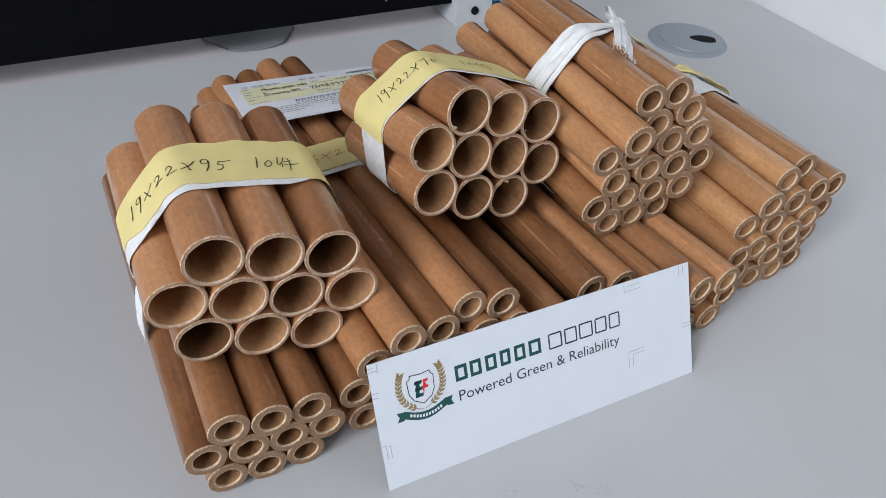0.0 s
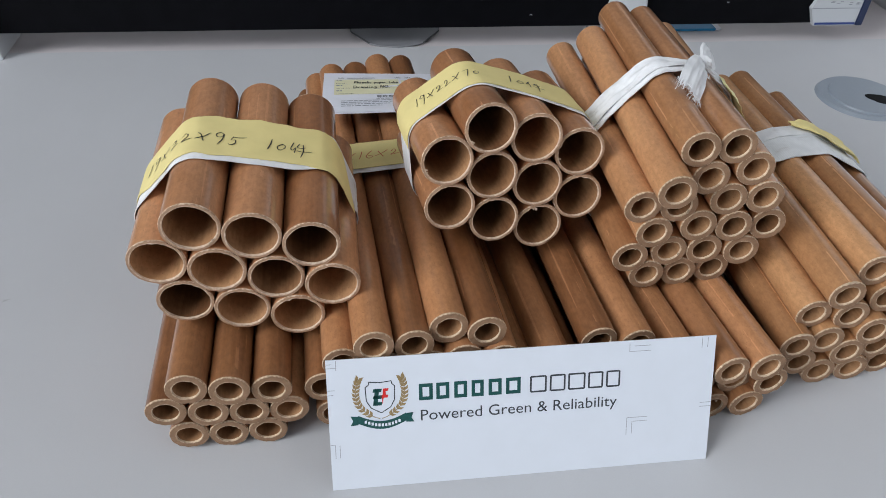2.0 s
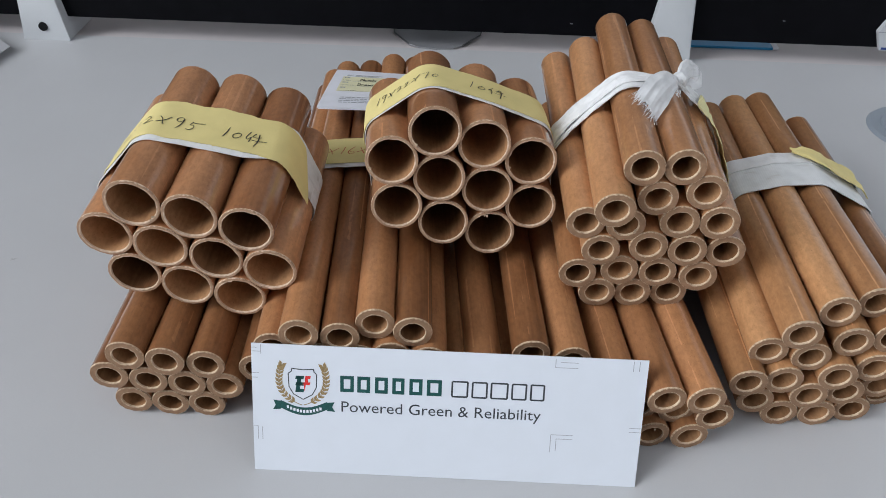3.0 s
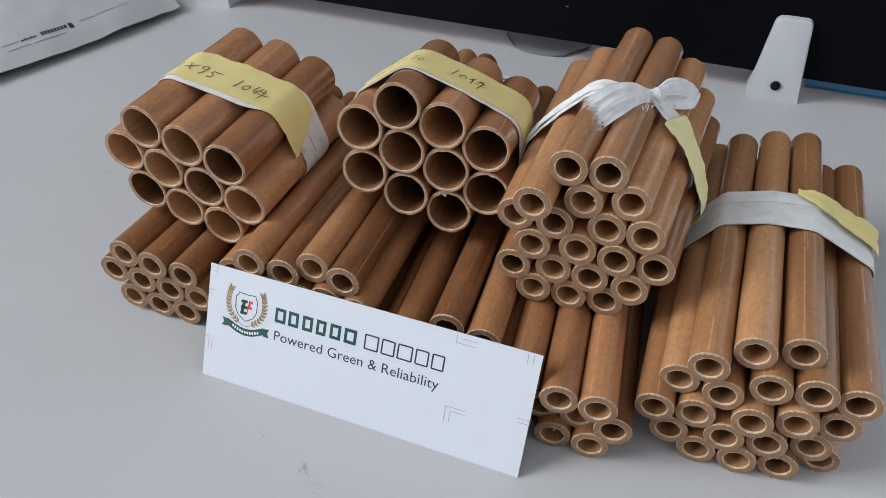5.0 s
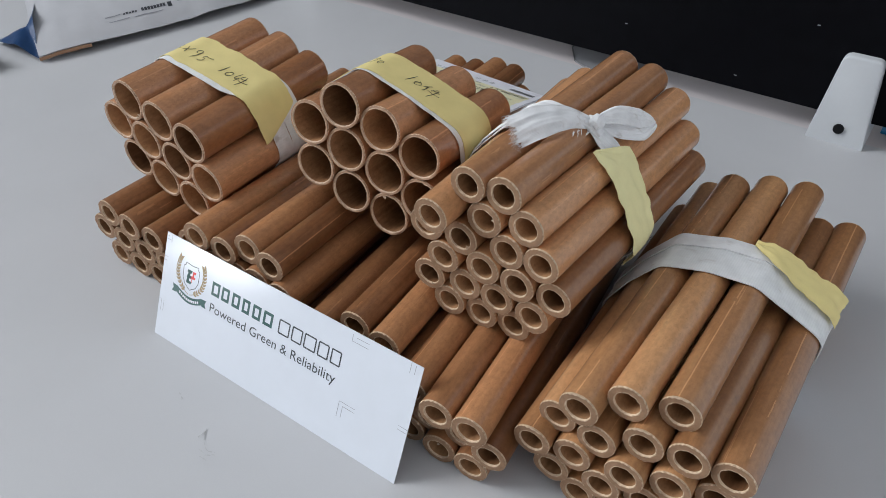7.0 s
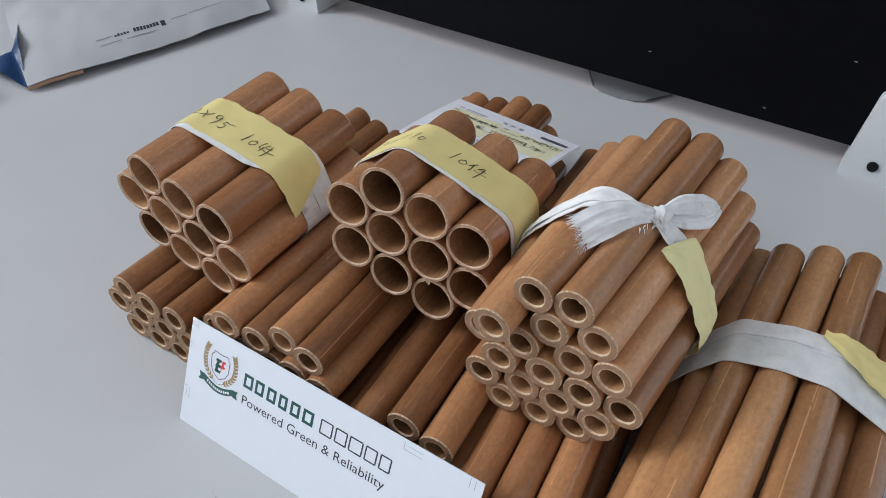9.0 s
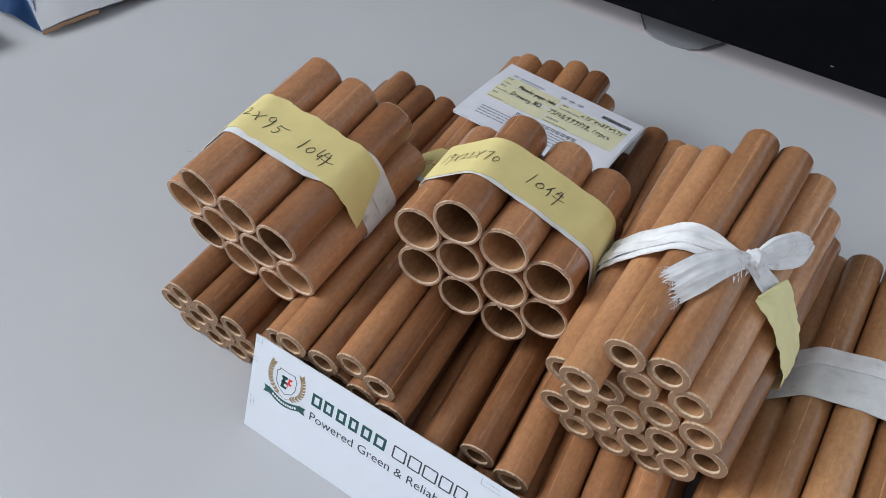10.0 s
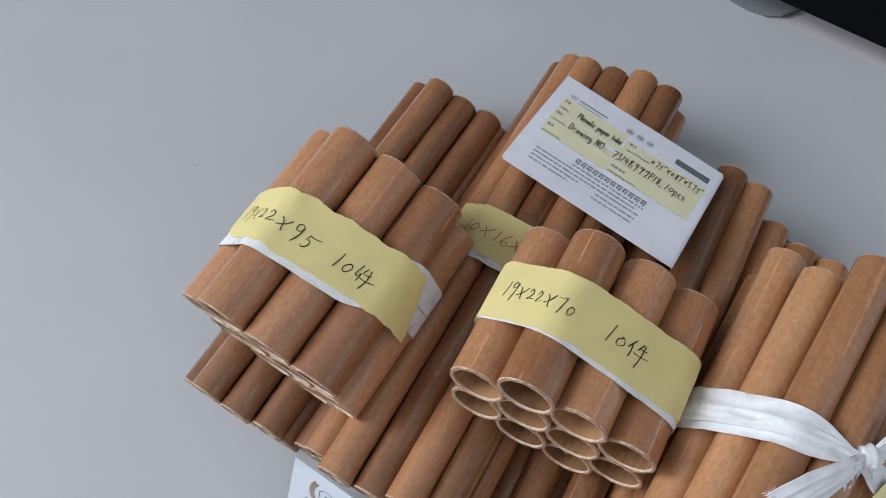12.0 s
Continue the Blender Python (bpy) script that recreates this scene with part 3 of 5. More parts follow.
# the counting word: an older, knotted hand and a looser one
PEN["K"] = [[(0.30, 1.0), (0.10, 0.42), (0.20, 0.34), (0.38, 0.56), (0.30, 0.10)], [(0.62, 1.0), (0.44, 0.62), (0.72, 0.64), (0.92, 0.72)], [(0.42, 0.30), (0.80, 0.32), (1.30, 0.46)], [(0.84, 0.98), (0.80, 0.40), (0.68, -0.22)]]
PEN["\u4ef6"] = [[(0.34, 0.98), (0.2, 0.7), (0.02, 0.42)], [(0.2, 0.64), (0.22, 0.3), (0.16, 0.0)], [(0.74, 0.98), (0.62, 0.72), (0.5, 0.56)], [(0.58, 0.7), (0.8, 0.7), (1.0, 0.78)], [(0.4, 0.32), (0.8, 0.34), (1.24, 0.44)], [(0.84, 0.96), (0.8, 0.4), (0.7, -0.24)]]


def ragged(front, back, seed, amount, lean=0.0, tip=0.0):
    """Front and back edges of a torn strip; lean shifts it along the tubes, tip pulls the far end to a point."""
    def edges(k):
        a = front + lean * k + amount * (noise.noise(Vector((k * 14, seed, 0))) + 0.3 * noise.noise(Vector((k * 70, seed, 0))))
        b = back + lean * k + amount * (noise.noise(Vector((k * 14, seed, 7))) + 0.3 * noise.noise(Vector((k * 70, seed, 7))))
        if tip and k > 1 - tip:
            q = (k - 1 + tip) / tip
            b = b + (a - b) * 0.9 * q ** 1.2
        return a, b
    return edges


A_YAW, A_PITCH = 0.5, 1.6
bundle_a = Bundle([
    (-45.4, 49.0, 99.4, 0.7, 0.8), (-24.1, 49.2, 94.0, 0.2, 2.3), (-2.7, 49.3, 88.4, 0.6, 2.0),
    (-60.3, 49.6, 83.1, A_YAW, A_PITCH), (-39.0, 49.1, 78.0, A_YAW, A_PITCH), (-17.4, 49.6, 72.5, A_YAW, A_PITCH), (4.2, 49.2, 67.6, A_YAW, A_PITCH),
    (-53.7, 50.2, 61.8, A_YAW, A_PITCH), (-32.3, 49.6, 56.7, A_YAW, A_PITCH), (-10.8, 49.6, 51.4, A_YAW, A_PITCH)],
    0.092, 0.01102, 0.0095, SKIN_BROWN, END_THIN, "ten wide brown paper tubes tied with a yellow label", "tied tube bundles", 1)
bundle_b = Bundle([
    (52.4, 79.7, 103.7, 5.6, -8.0), (70.0, 82.7, 116.4, 5.2, -7.6), (90.3, 85.8, 109.3, 3.5, -7.6), (110.4, 87.9, 100.6, 3.9, -6.9),
    (54.2, 78.2, 81.6, 5.5, -7.8), (72.1, 81.7, 94.5, 4.6, -7.4), (92.8, 84.0, 87.8, 4.0, -7.4), (112.2, 85.7, 78.7, 4.0, -7.0),
    (74.3, 79.9, 72.5, 4.5, -7.4), (95.0, 82.6, 65.8, 4.2, -7.2)],
    0.0697, 0.01102, 0.0095, SKIN_BROWN, END_THIN, "ten short wide brown paper tubes under a yellow paper label", "tied tube bundles", 2)
Bundle([
    (-54.0, 23.7, 39.9, 1.2, -1.1), (-38.0, 23.8, 37.2, 1.6, -1.7), (-22.0, 25.7, 34.2, 1.8, -1.9),
    (-64.1, 24.0, 26.6, 1.6, -0.8), (-48.0, 24.3, 24.2, 1.6, -0.8), (-32.2, 25.1, 22.0, 1.7, -0.7), (-16.3, 26.0, 20.6, 1.8, -0.5),
    (-58.0, 25.0, 9.6, 1.6, -0.4), (-42.2, 25.3, 8.4, 1.6, -0.1), (-26.2, 25.7, 8.2, 1.7, 0.0)],
    0.2005, 0.008, 0.005, SKIN_OCHRE, END_THICK, "ten long brown thick-walled paper tubes lying on the desk", "tied tube bundles", 3)
bundle_m = Bundle([
    (18.9, 26.0, 54.7, 3.4, -2.9), (35.0, 28.1, 51.8, 3.6, -2.2), (49.0, 31.9, 56.8, 3.5, -2.6), (64.4, 30.6, 54.2, 3.6, -2.1),
    (6.3, 29.5, 42.6, 2.7, -2.0), (26.5, 28.0, 39.6, 3.5, -1.8), (41.5, 29.0, 38.6, 3.5, -1.6), (55.5, 28.0, 41.8, 3.5, -1.9), (71.0, 28.0, 40.2, 3.5, -1.7),
    (-1.6, 29.0, 29.4, 2.2, -1.4), (14.5, 29.0, 28.6, 3.5, -1.2), (31.0, 29.0, 24.6, 3.5, -0.9), (47.5, 29.0, 24.2, 3.5, -0.8), (63.5, 29.0, 25.6, 3.5, -0.9),
    (2.0, 29.0, 12.0, 2.0, -0.8), (19.5, 29.0, 12.2, 3.5, -0.8), (38.5, 30.0, 8.2, 3.5, 0.0), (55.0, 30.0, 8.2, 3.5, 0.0), (71.5, 30.0, 8.2, 3.5, 0.0)],
    0.251, 0.008, 0.005, SKIN_OCHRE, END_THICK, "longest brown thick-walled paper tubes stacked under a yellow label", "tied tube bundles", 4)
bundle_n = Bundle([
    (95.0, 27.0, 34.0, 5.0, -1.0), (113.4, 32.6, 42.0, 4.0, -0.3), (130.4, 31.8, 40.0, 4.6, -0.3), (151.0, 23.0, 33.0, 5.6, -0.9), (168.3, 17.7, 34.7, 5.9, -1.0), (184.4, 18.1, 35.0, 5.9, -1.0),
    (86.0, 26.0, 21.0, 5.0, -0.4), (104.5, 26.0, 21.5, 5.0, -0.6), (121.5, 26.0, 26.0, 5.0, -0.8), (139.5, 22.0, 21.8, 5.2, -0.5), (160.0, 24.0, 20.6, 5.8, -0.5), (176.8, 24.4, 20.6, 5.9, -0.5), (192.0, 21.4, 20.8, 5.9, -0.5),
    (94.0, 22.0, 8.2, 5.0, 0.0), (111.5, 22.0, 8.2, 5.0, 0.0), (128.5, 22.0, 8.2, 5.2, 0.0), (150.0, 22.0, 8.2, 5.6, 0.0), (167.6, 20.2, 8.2, 5.9, 0.0), (184.0, 20.3, 8.2, 5.9, 0.0)],
    0.226, 0.008, 0.005, SKIN_OCHRE, END_THICK, "loose stack of long brown paper tubes behind the card", "tied tube bundles", 5)
bundle_d = Bundle([
    (151.4, 64.9, 114.7, -2.1, -0.8), (167.2, 65.9, 115.1, -2.1, -2.3), (140.9, 54.2, 101.9, -0.7, 1.0), (159.4, 64.9, 100.7, -1.6, -0.8), (178.1, 65.5, 104.1, -3.2, -1.4),
    (132.4, 62.7, 88.8, 1.0, 1.2), (148.9, 64.0, 87.6, -0.8, 0.0), (170.5, 64.8, 89.5, -2.2, -1.0), (186.3, 64.3, 90.2, -3.2, -1.7),
    (140.6, 62.9, 74.6, 0.2, 0.6), (160.1, 63.6, 76.9, -1.2, -0.4), (176.6, 63.8, 75.4, -2.2, -1.0), (192.9, 65.1, 74.8, -3.0, -1.7),
    (132.9, 63.4, 60.8, 0.6, 0.6), (150.8, 64.8, 62.4, -0.6, 0.0), (167.0, 64.6, 62.3, -1.6, -0.4), (184.4, 64.1, 61.3, -2.6, -1.0),
    (143.0, 64.2, 49.4, 0.0, 0.4), (158.9, 65.8, 48.7, -1.0, 0.0), (174.7, 66.9, 49.2, -1.8, -0.2)],
    0.1345, 0.008, 0.005, SKIN_RUSSET, END_THICK, "twenty tan thick-walled paper tubes knotted together with white cloth tape", "tied tube bundles", 6)
bundle_e = Bundle([
    (212.2, 38.3, 44.2, 0.3, 1.2), (221.1, 35.6, 57.5, -0.3, 0.2), (236.4, 43.1, 63.9, -0.7, -1.5), (253.9, 49.2, 64.2, -0.3, -1.9),
    (205.6, 31.3, 31.6, 1.0, 0.7), (229.6, 36.8, 43.4, -0.4, 0.0), (246.0, 40.1, 49.9, -0.5, -1.5), (262.3, 41.6, 51.6, -1.2, -2.2), (278.2, 44.3, 49.9, -0.4, -1.2),
    (213.7, 34.9, 16.3, 0.4, 0.4), (221.8, 34.6, 30.6, 0.2, 0.0), (243.2, 34.6, 34.3, -0.3, -0.8), (259.6, 38.7, 36.2, -0.5, -1.0), (275.5, 44.2, 35.2, 0.2, -0.9),
    (235.3, 34.6, 21.4, -0.2, -0.2), (252.0, 37.7, 21.2, -0.2, -0.2),
    (226.7, 35.3, 8.1, -0.2, 0.0), (243.4, 35.9, 8.1, -0.2, 0.0), (259.9, 39.1, 8.1, -0.2, 0.0), (269.2, 43.0, 20.8, -0.2, 0.0), (276.3, 49.0, 8.1, -0.2, 0.0)],
    0.1745, 0.008, 0.005, SKIN_TAN, END_THICK, "tan thick-walled paper tubes tied with ribbed tape on the desk", "tied tube bundles", 7, chips=(1, 3, 4, 6))


def burr(bundle, index, degrees, seed):
    """A small torn curl of paper at a tube's front rim, by the clock angle from the right."""
    p, u = bundle.tubes[index]
    side = u.cross(Vector((0, 0, 1))).normalized()
    up = side.cross(u)
    wall = 0.0097 if bundle.ro > 0.01 else 0.0052
    rng, bm = random.Random(seed), bmesh.new()
    for k in range(rng.randint(1, 2)):
        a = radians(degrees) + rng.uniform(-0.16, 0.16)
        d = side * math.cos(a) + up * math.sin(a)
        t = u.cross(d)
        c = p + d * (wall + rng.uniform(-0.0002, 0.0004)) - u * rng.uniform(0.0, 0.0004)
        reach, wide = rng.uniform(0.0006, 0.0014), rng.uniform(0.0004, 0.0007)
        tip = c - d * reach - u * rng.uniform(-0.0002, 0.0008) + t * rng.uniform(-0.0006, 0.0006)
        for off in (0.0, 0.00012):
            quad = [c - t * wide - u * off, c + t * wide - u * off, tip + t * wide * 0.35 - u * off, tip - t * wide * 0.35 - u * off]
            bm.faces.new([bm.verts.new(q - bundle.base) for q in quad])
    part("paper_burr", bm, BURR, bundle.ob, "pale torn paper fibre")


BURR = paper("pale_torn_fibre", (0.46, 0.34, 0.24), 0.9, 0.1)
for k, (bundle, index, degrees) in enumerate(((bundle_a, 7, 215), (bundle_a, 7, 300), (bundle_a, 0, 320), (bundle_a, 6, 250), (bundle_b, 0, 200), (bundle_b, 1, 215), (bundle_b, 5, 280), (bundle_b, 3, 190), (bundle_b, 9, 100),
                                              (bundle_d, 3, 30), (bundle_d, 6, 330), (bundle_d, 9, 250), (bundle_d, 13, 300), (bundle_d, 14, 340), (bundle_e, 12, 240), (bundle_n, 17, 80))):
    burr(bundle, index, degrees, 200 + k)


# ---- printed card leaning on the tubes ----
def rounded(corners, radius, n=5):
    """A polygon with rounded corners."""
    out = []
    for i, c in enumerate(corners):
        c = Vector(c)
        a, b = (Vector(corners[i - 1]) - c).normalized(), (Vector(corners[(i + 1) % len(corners)]) - c).normalized()
        r = radius[i]
        for k in range(n + 1):
            t = k / n
            out.append(c + a * r * (1 - t) ** 2 + b * r * t ** 2)
    return out


def card_point(u, v, lift=0.0):
    """u along the card, v up it, in millimetres."""
    up, out = Vector((0, 24.3, 51.5)).normalized(), Vector((0, -51.5, 24.3)).normalized()
    return (Vector((u, 0, 0)) + up * v) / 1000 + out * lift


card = thing("printed_card", "glossy white printed card leaning upright against tubes", "card")
grid = [[card_point(158.8 * i / 20, 56.8 * j / 6) for j in range(7)] for i in range(21)]
out = Vector((0, -51.5, 24.3)).normalized()
part("card_sheet", slab(grid, 0.0004, lambda i, j: out), CARD_WHITE, card)


def on_card(bm, lift=0.00046):
    for v in bm.verts:
        v.co = card_point(v.co.x, v.co.y, lift)
    return bm


def poly(bm, pts):
    bm.faces.new([bm.verts.new((x, y, 0)) for x, y in pts])
    return bm


def bar(bm, x0, x1, y0, y1):
    return poly(bm, [(x0, y0), (x1, y0), (x1, y1), (x0, y1)])


def ring2(bm, cx, cy, rx, ry, w, n=20):
    a = [bm.verts.new((cx + rx * math.cos(2 * math.pi * i / n), cy + ry * math.sin(2 * math.pi * i / n), 0)) for i in range(n)]
    b = [bm.verts.new((cx + (rx - w) * math.cos(2 * math.pi * i / n), cy + (ry - w) * math.sin(2 * math.pi * i / n), 0)) for i in range(n)]
    for i in range(n):
        bm.faces.new((a[i], a[(i + 1) % n], b[(i + 1) % n], b[i]))
    return bm


def stroke(bm, pts, w):
    """A flat line of width w along points."""
    for (x0, y0), (x1, y1) in zip(pts, pts[1:]):
        d = math.hypot(x1 - x0, y1 - y0) or 1
        nx, ny = -(y1 - y0) / d * w / 2, (x1 - x0) / d * w / 2
        poly(bm, [(x0 + nx, y0 + ny), (x1 + nx, y1 + ny), (x1 - nx, y1 - ny), (x0 - nx, y0 - ny)])
    return bm


# plain printed shapes where the maker's name stands
for i, (x0, x1) in enumerate(((35.9, 41.4), (42.8, 48.0), (50.0, 55.2), (57.0, 61.9), (63.9, 69.2), (71.0, 77.0))):
    bm = stroke(bmesh.new(), [(x0, 38.0), (x1, 38.0)], 1.5)
    stroke(bm, [(x0, 43.6), (x1, 43.6)], 1.5)
    bar(bm, x0, x0 + 1.4, 38.75, 42.85)
    bar(bm, x1 - 1.4, x1, 38.75, 42.85)
    part("printed_block", on_card(bm), INK_GREEN, card, "bold dark green printed outline square" if i == 0 else "")
for i, (x0, x1) in enumerate(((81.2, 87.4), (89.4, 95.2), (97.0, 103.5), (105.4, 111.0), (113.0, 118.2))):
    part("printed_square", on_card(stroke(bmesh.new(), [(x0, 37.4), (x1, 37.4), (x1, 44.0), (x0, 44.0), (x0, 37.4)], 0.72)), INK_GREY, card, "thin dark grey printed outline square" if i == 0 else "")
part("slogan", on_card(fit_line(lettering("Powered Green & Reliability", 6.8), 36.4, 117.6, 28.4)), INK_GREY, card, "dark grey printed line of words")
# emblem
def on_emblem(bm, lift=0.00046):
    for v in bm.verts:
        v.co.x, v.co.y = 20.6 + (v.co.x - 20.2) * 0.94, 26.0 + (v.co.y - 26.0) * 0.92
    return on_card(bm, lift)


bm = bmesh.new()
shield = [(14.0, 46.0), (15.4, 47.0), (15.6, 48.4), (20.4, 47.9), (25.0, 48.4), (25.2, 47.0), (26.3, 46.0), (26.1, 39.6), (24.4, 36.2), (20.4, 33.7), (16.2, 36.2), (14.3, 39.6), (14.0, 46.0)]
stroke(bm, shield, 0.42)
part("shield_outline", on_emblem(bm), INK_GREY, card, "thin shield outline")
bm = bmesh.new()
for y in (37.2, 40.3, 43.4):
    poly(bm, [(17.0, y), (20.6, y), (21.0, y + 1.6), (17.4, y + 1.6)])
poly(bm, [(17.0, 37.2), (18.8, 37.2), (19.9, 45.0), (18.1, 45.0)])
part("emblem_mark", on_emblem(bm), INK_GREEN, card, "dark green block mark")
bm = bmesh.new()
poly(bm, [(21.4, 45.0), (23.8, 45.0), (23.5, 43.7), (22.4, 43.7), (22.6, 42.0), (23.6, 42.0), (23.2, 40.7), (21.6, 40.7), (21.0, 37.6), (20.8, 40.7), (20.0, 40.7), (20.3, 42.0), (21.2, 42.0)])
part("emblem_flash", on_emblem(bm), INK_SIGNAL, card, "small red flash")
bm = bmesh.new()
for sgn in (-1, 1):
    stem = [(20.2 + sgn * x, y) for x, y in smooth_line([(0.4, 31.0), (3.6, 32.4), (8.3, 36.4), (10.2, 41.6), (9.8, 47.0), (8.8, 50.0)], 3)]
    stroke(bm, stem, 0.34)
    for i, ((x, y), (x2, y2)) in enumerate(zip(stem[3:], stem[4:])):
        along_stem = math.atan2(y2 - y, x2 - x)
        for side in (-1, 1):
            a = along_stem + side * 0.62
            dx, dy = math.cos(a), math.sin(a)
            px, py = -dy * 0.66, dx * 0.66
            poly(bm, [(x, y), (x + dx * 1.2 + px, y + dy * 1.2 + py), (x + dx * 2.9, y + dy * 2.9), (x + dx * 1.5 - px, y + dy * 1.5 - py)])
part("wheat_wreath", on_emblem(bm, 0.00047), INK_GOLD, card, "khaki wheat ears round a shield")
bm = bmesh.new()
arc = [(10.6 + 20.2 * i / 12, 29.2 - 3.2 * math.sin(math.pi * i / 12)) for i in range(13)]
for (x0, y0), (x1, y1) in zip(arc, arc[1:]):
    poly(bm, [(x0, y0), (x1, y1), (x1, y1 + 3.8), (x0, y0 + 3.8)])
for sgn, x in ((1, 10.6), (-1, 30.8)):
    poly(bm, [(x, 28.6), (x, 32.6), (x - sgn * 3.2, 33.0), (x - sgn * 2.2, 30.6), (x - sgn * 3.4, 28.4)])
part("banner", on_emblem(bm, 0.0005), INK_GREEN, card, "dark green curved banner")
bm = bmesh.new()
for i in range(11):
    x = 13.2 + 1.42 * i
    y = 29.2 - 3.2 * math.sin(math.pi * (x - 10.6) / 20.2) + 1.2
    bar(bm, x, x + 0.95, y, y + 1.4)
part("banner_print", on_emblem(bm, 0.00055), PAPER_WHITE, card, "tiny white bars")
for pts in ([(122, 55.6), (122, 52.1), (131, 52.1)], [(124, 54.4), (131, 54.4)], [(152.9, 51.7), (152.9, 56.2)], [(155.3, 51.9), (155.3, 56.2)], [(153.8, 26.9), (158.6, 26.9)], [(153.8, 25.1), (158.6, 25.1)],
            [(122.3, 14.5), (122.3, 22.4), (131.2, 22.4)], [(124.6, 15.0), (124.6, 20.6), (131.2, 20.6)], [(0.2, 20.4), (2.0, 20.4), (2.0, 14.3)], [(3.8, 20.0), (3.8, 14.3)], [(0.2, 53.4), (3.9, 53.4)], [(0.2, 55.0), (2.2, 55.0)], [(3.9, 52.4), (3.9, 56.4)], [(0.2, 44.0), (3.0, 44.0)], [(0.2, 42.0), (2.4, 42.0)]):
    part("crop_mark", on_card(stroke(bmesh.new(), pts, 0.24)), INK_PALE, card)

# ---- divider behind ----
divider = thing("desk_divider", "black upright desk divider held by white brackets", "desk divider", at=(0, 0.405, 0))
part("board", box(bmesh.new(), -1.25, 0.4605, 0.0, 0.02, 0.0160, 0.19, 0.001), PANEL_BLACK, divider)


def bracket(x, flip):
    """A white tapered clamp: soft edges, a black screw cap low on its face."""
    s = -1 if flip else 1
    shape = rounded([(-0.0195, 0.0), (0.019, 0.0), (0.0128, 0.0625), (-0.0125, 0.0625)], (0.0008, 0.0008, 0.005, 0.006))
    mid = Vector((0.0, 0.028))
    bm, loops = bmesh.new(), []
    for y, inset in ((0.044, 0.0), (0.0018, 0.0), (0.0008, 0.0004), (0.0001, 0.0011), (-0.0002, 0.0022)):
        ring = []
        for p in shape:
            q = p + (mid - p).normalized() * inset * (1.0 if p.y > 0.002 else 0.0)
            ring.append(bm.verts.new(((x + q.x * s), -0.011 + y + 0.075 * q.y * (1 if y < 0.03 else 0), q.y)))
        loops.append(ring)
    for p, q in zip(loops, loops[1:]):
        for i in range(len(p)):
            bm.faces.new((p[i], p[(i + 1) % len(p)], q[(i + 1) % len(p)], q[i]))
    bm.faces.new(loops[-1])
    bm.faces.new(loops[0][::-1])
    body = part("bracket", bm, PLASTIC_WHITE, divider, "white plastic tapered bracket", True)
    bm = bmesh.new()
    bmesh.ops.create_cone(bm, cap_ends=True, segments=28, radius1=0.0037, radius2=0.0034, depth=0.002, matrix=Matrix.Translation((x, -0.0107, 0.0115)) @ Matrix.Rotation(math.pi / 2, 4, "X"))
    part("screw_cap", bm, RUBBER_BLACK, body, "round black screw cap")


bracket(0.2455, False)
bracket(-0.266, True)

# ---- tapes and paper labels round the bundles ----
def s_over(wrap, x):
    """The length along a wrap at which its upper side stands over x (millimetres)."""
    lo, hi = wrap.length_at(-100), wrap.length_at(100)
    return min((lo + (hi - lo) * i / 400 for i in range(401)), key=lambda s: abs(wrap.at(s)[0][0] - x / 1000))


def tape_loop(bundle, y, edges, material, label, seed, lift=0.0, from_deg=-179, to_deg=179, thick=0.0003):
    w = bundle.wrap(y, 0.0004)
    return part("tie_tape", w.strip(w.length_at(from_deg), w.length_at(to_deg), edges, thick, lift, seed, 0.00016), material, bundle.ob, label, True)


# bundle a
def ease(x, a, b):
    t = min(1.0, max(0.0, (x - a) / (b - a)))
    return t * t * (3 - 2 * t)


def slid_back(edges, front, back):
    """The same edges, slid along the tubes on the side towards the other stacks."""
    def slid(k):
        a, b = edges(k)
        e = ease(k, 0.57, 0.70)
        return a + front * e, b + back * e
    return slid


def torn_a(k):
    """The label of bundle a: torn back at its start, a point hanging at its end."""
    a, b = ragged(0.0032, 0.0298, 3, 0.0013, 0.0066, 0.10)(k)
    e = 1 - ease(k, 0.0, 0.16)
    return a + e * (0.0050 + 0.0012 * noise.noise(Vector((k * 60, 3, 1)))), b - 0.002 * e


tape_loop(bundle_a, 0.074, slid_back(ragged(-0.0040, 0.0102, 1, 0.0006, 0.0148), 0.0085, 0.0050), TAPE_WHITE, "white cloth tape", 1)
tape_loop(bundle_a, 0.074, slid_back(ragged(0.0137, 0.0250, 2, 0.0005, 0.0122), 0.0035, 0.0050), TAPE_WHITE, "white cloth tape", 2)
w = bundle_a.wrap(0.074, 0.0009)
lab = part("paper_label", w.strip(w.length_at(-77), w.length_at(91), torn_a, 0.00018, 0.0001, 3, 0.00012, 11), PAPER_YELLOW, bundle_a.ob, "yellow masking paper label with black handwriting", True)
part("handwriting", w.pen("19x22x95", s_over(w, -66.0), s_over(w, -27.2), 0.0136, 0.0074, 0.00060, 3, 0.00040), INK_BLACK, lab, "black pen numbers")
part("handwriting", w.pen("10K", s_over(w, -18.6), s_over(w, -1.6), 0.0142, 0.0076, 0.00060, 4, 0.00042), INK_BLACK, lab, "black pen count")

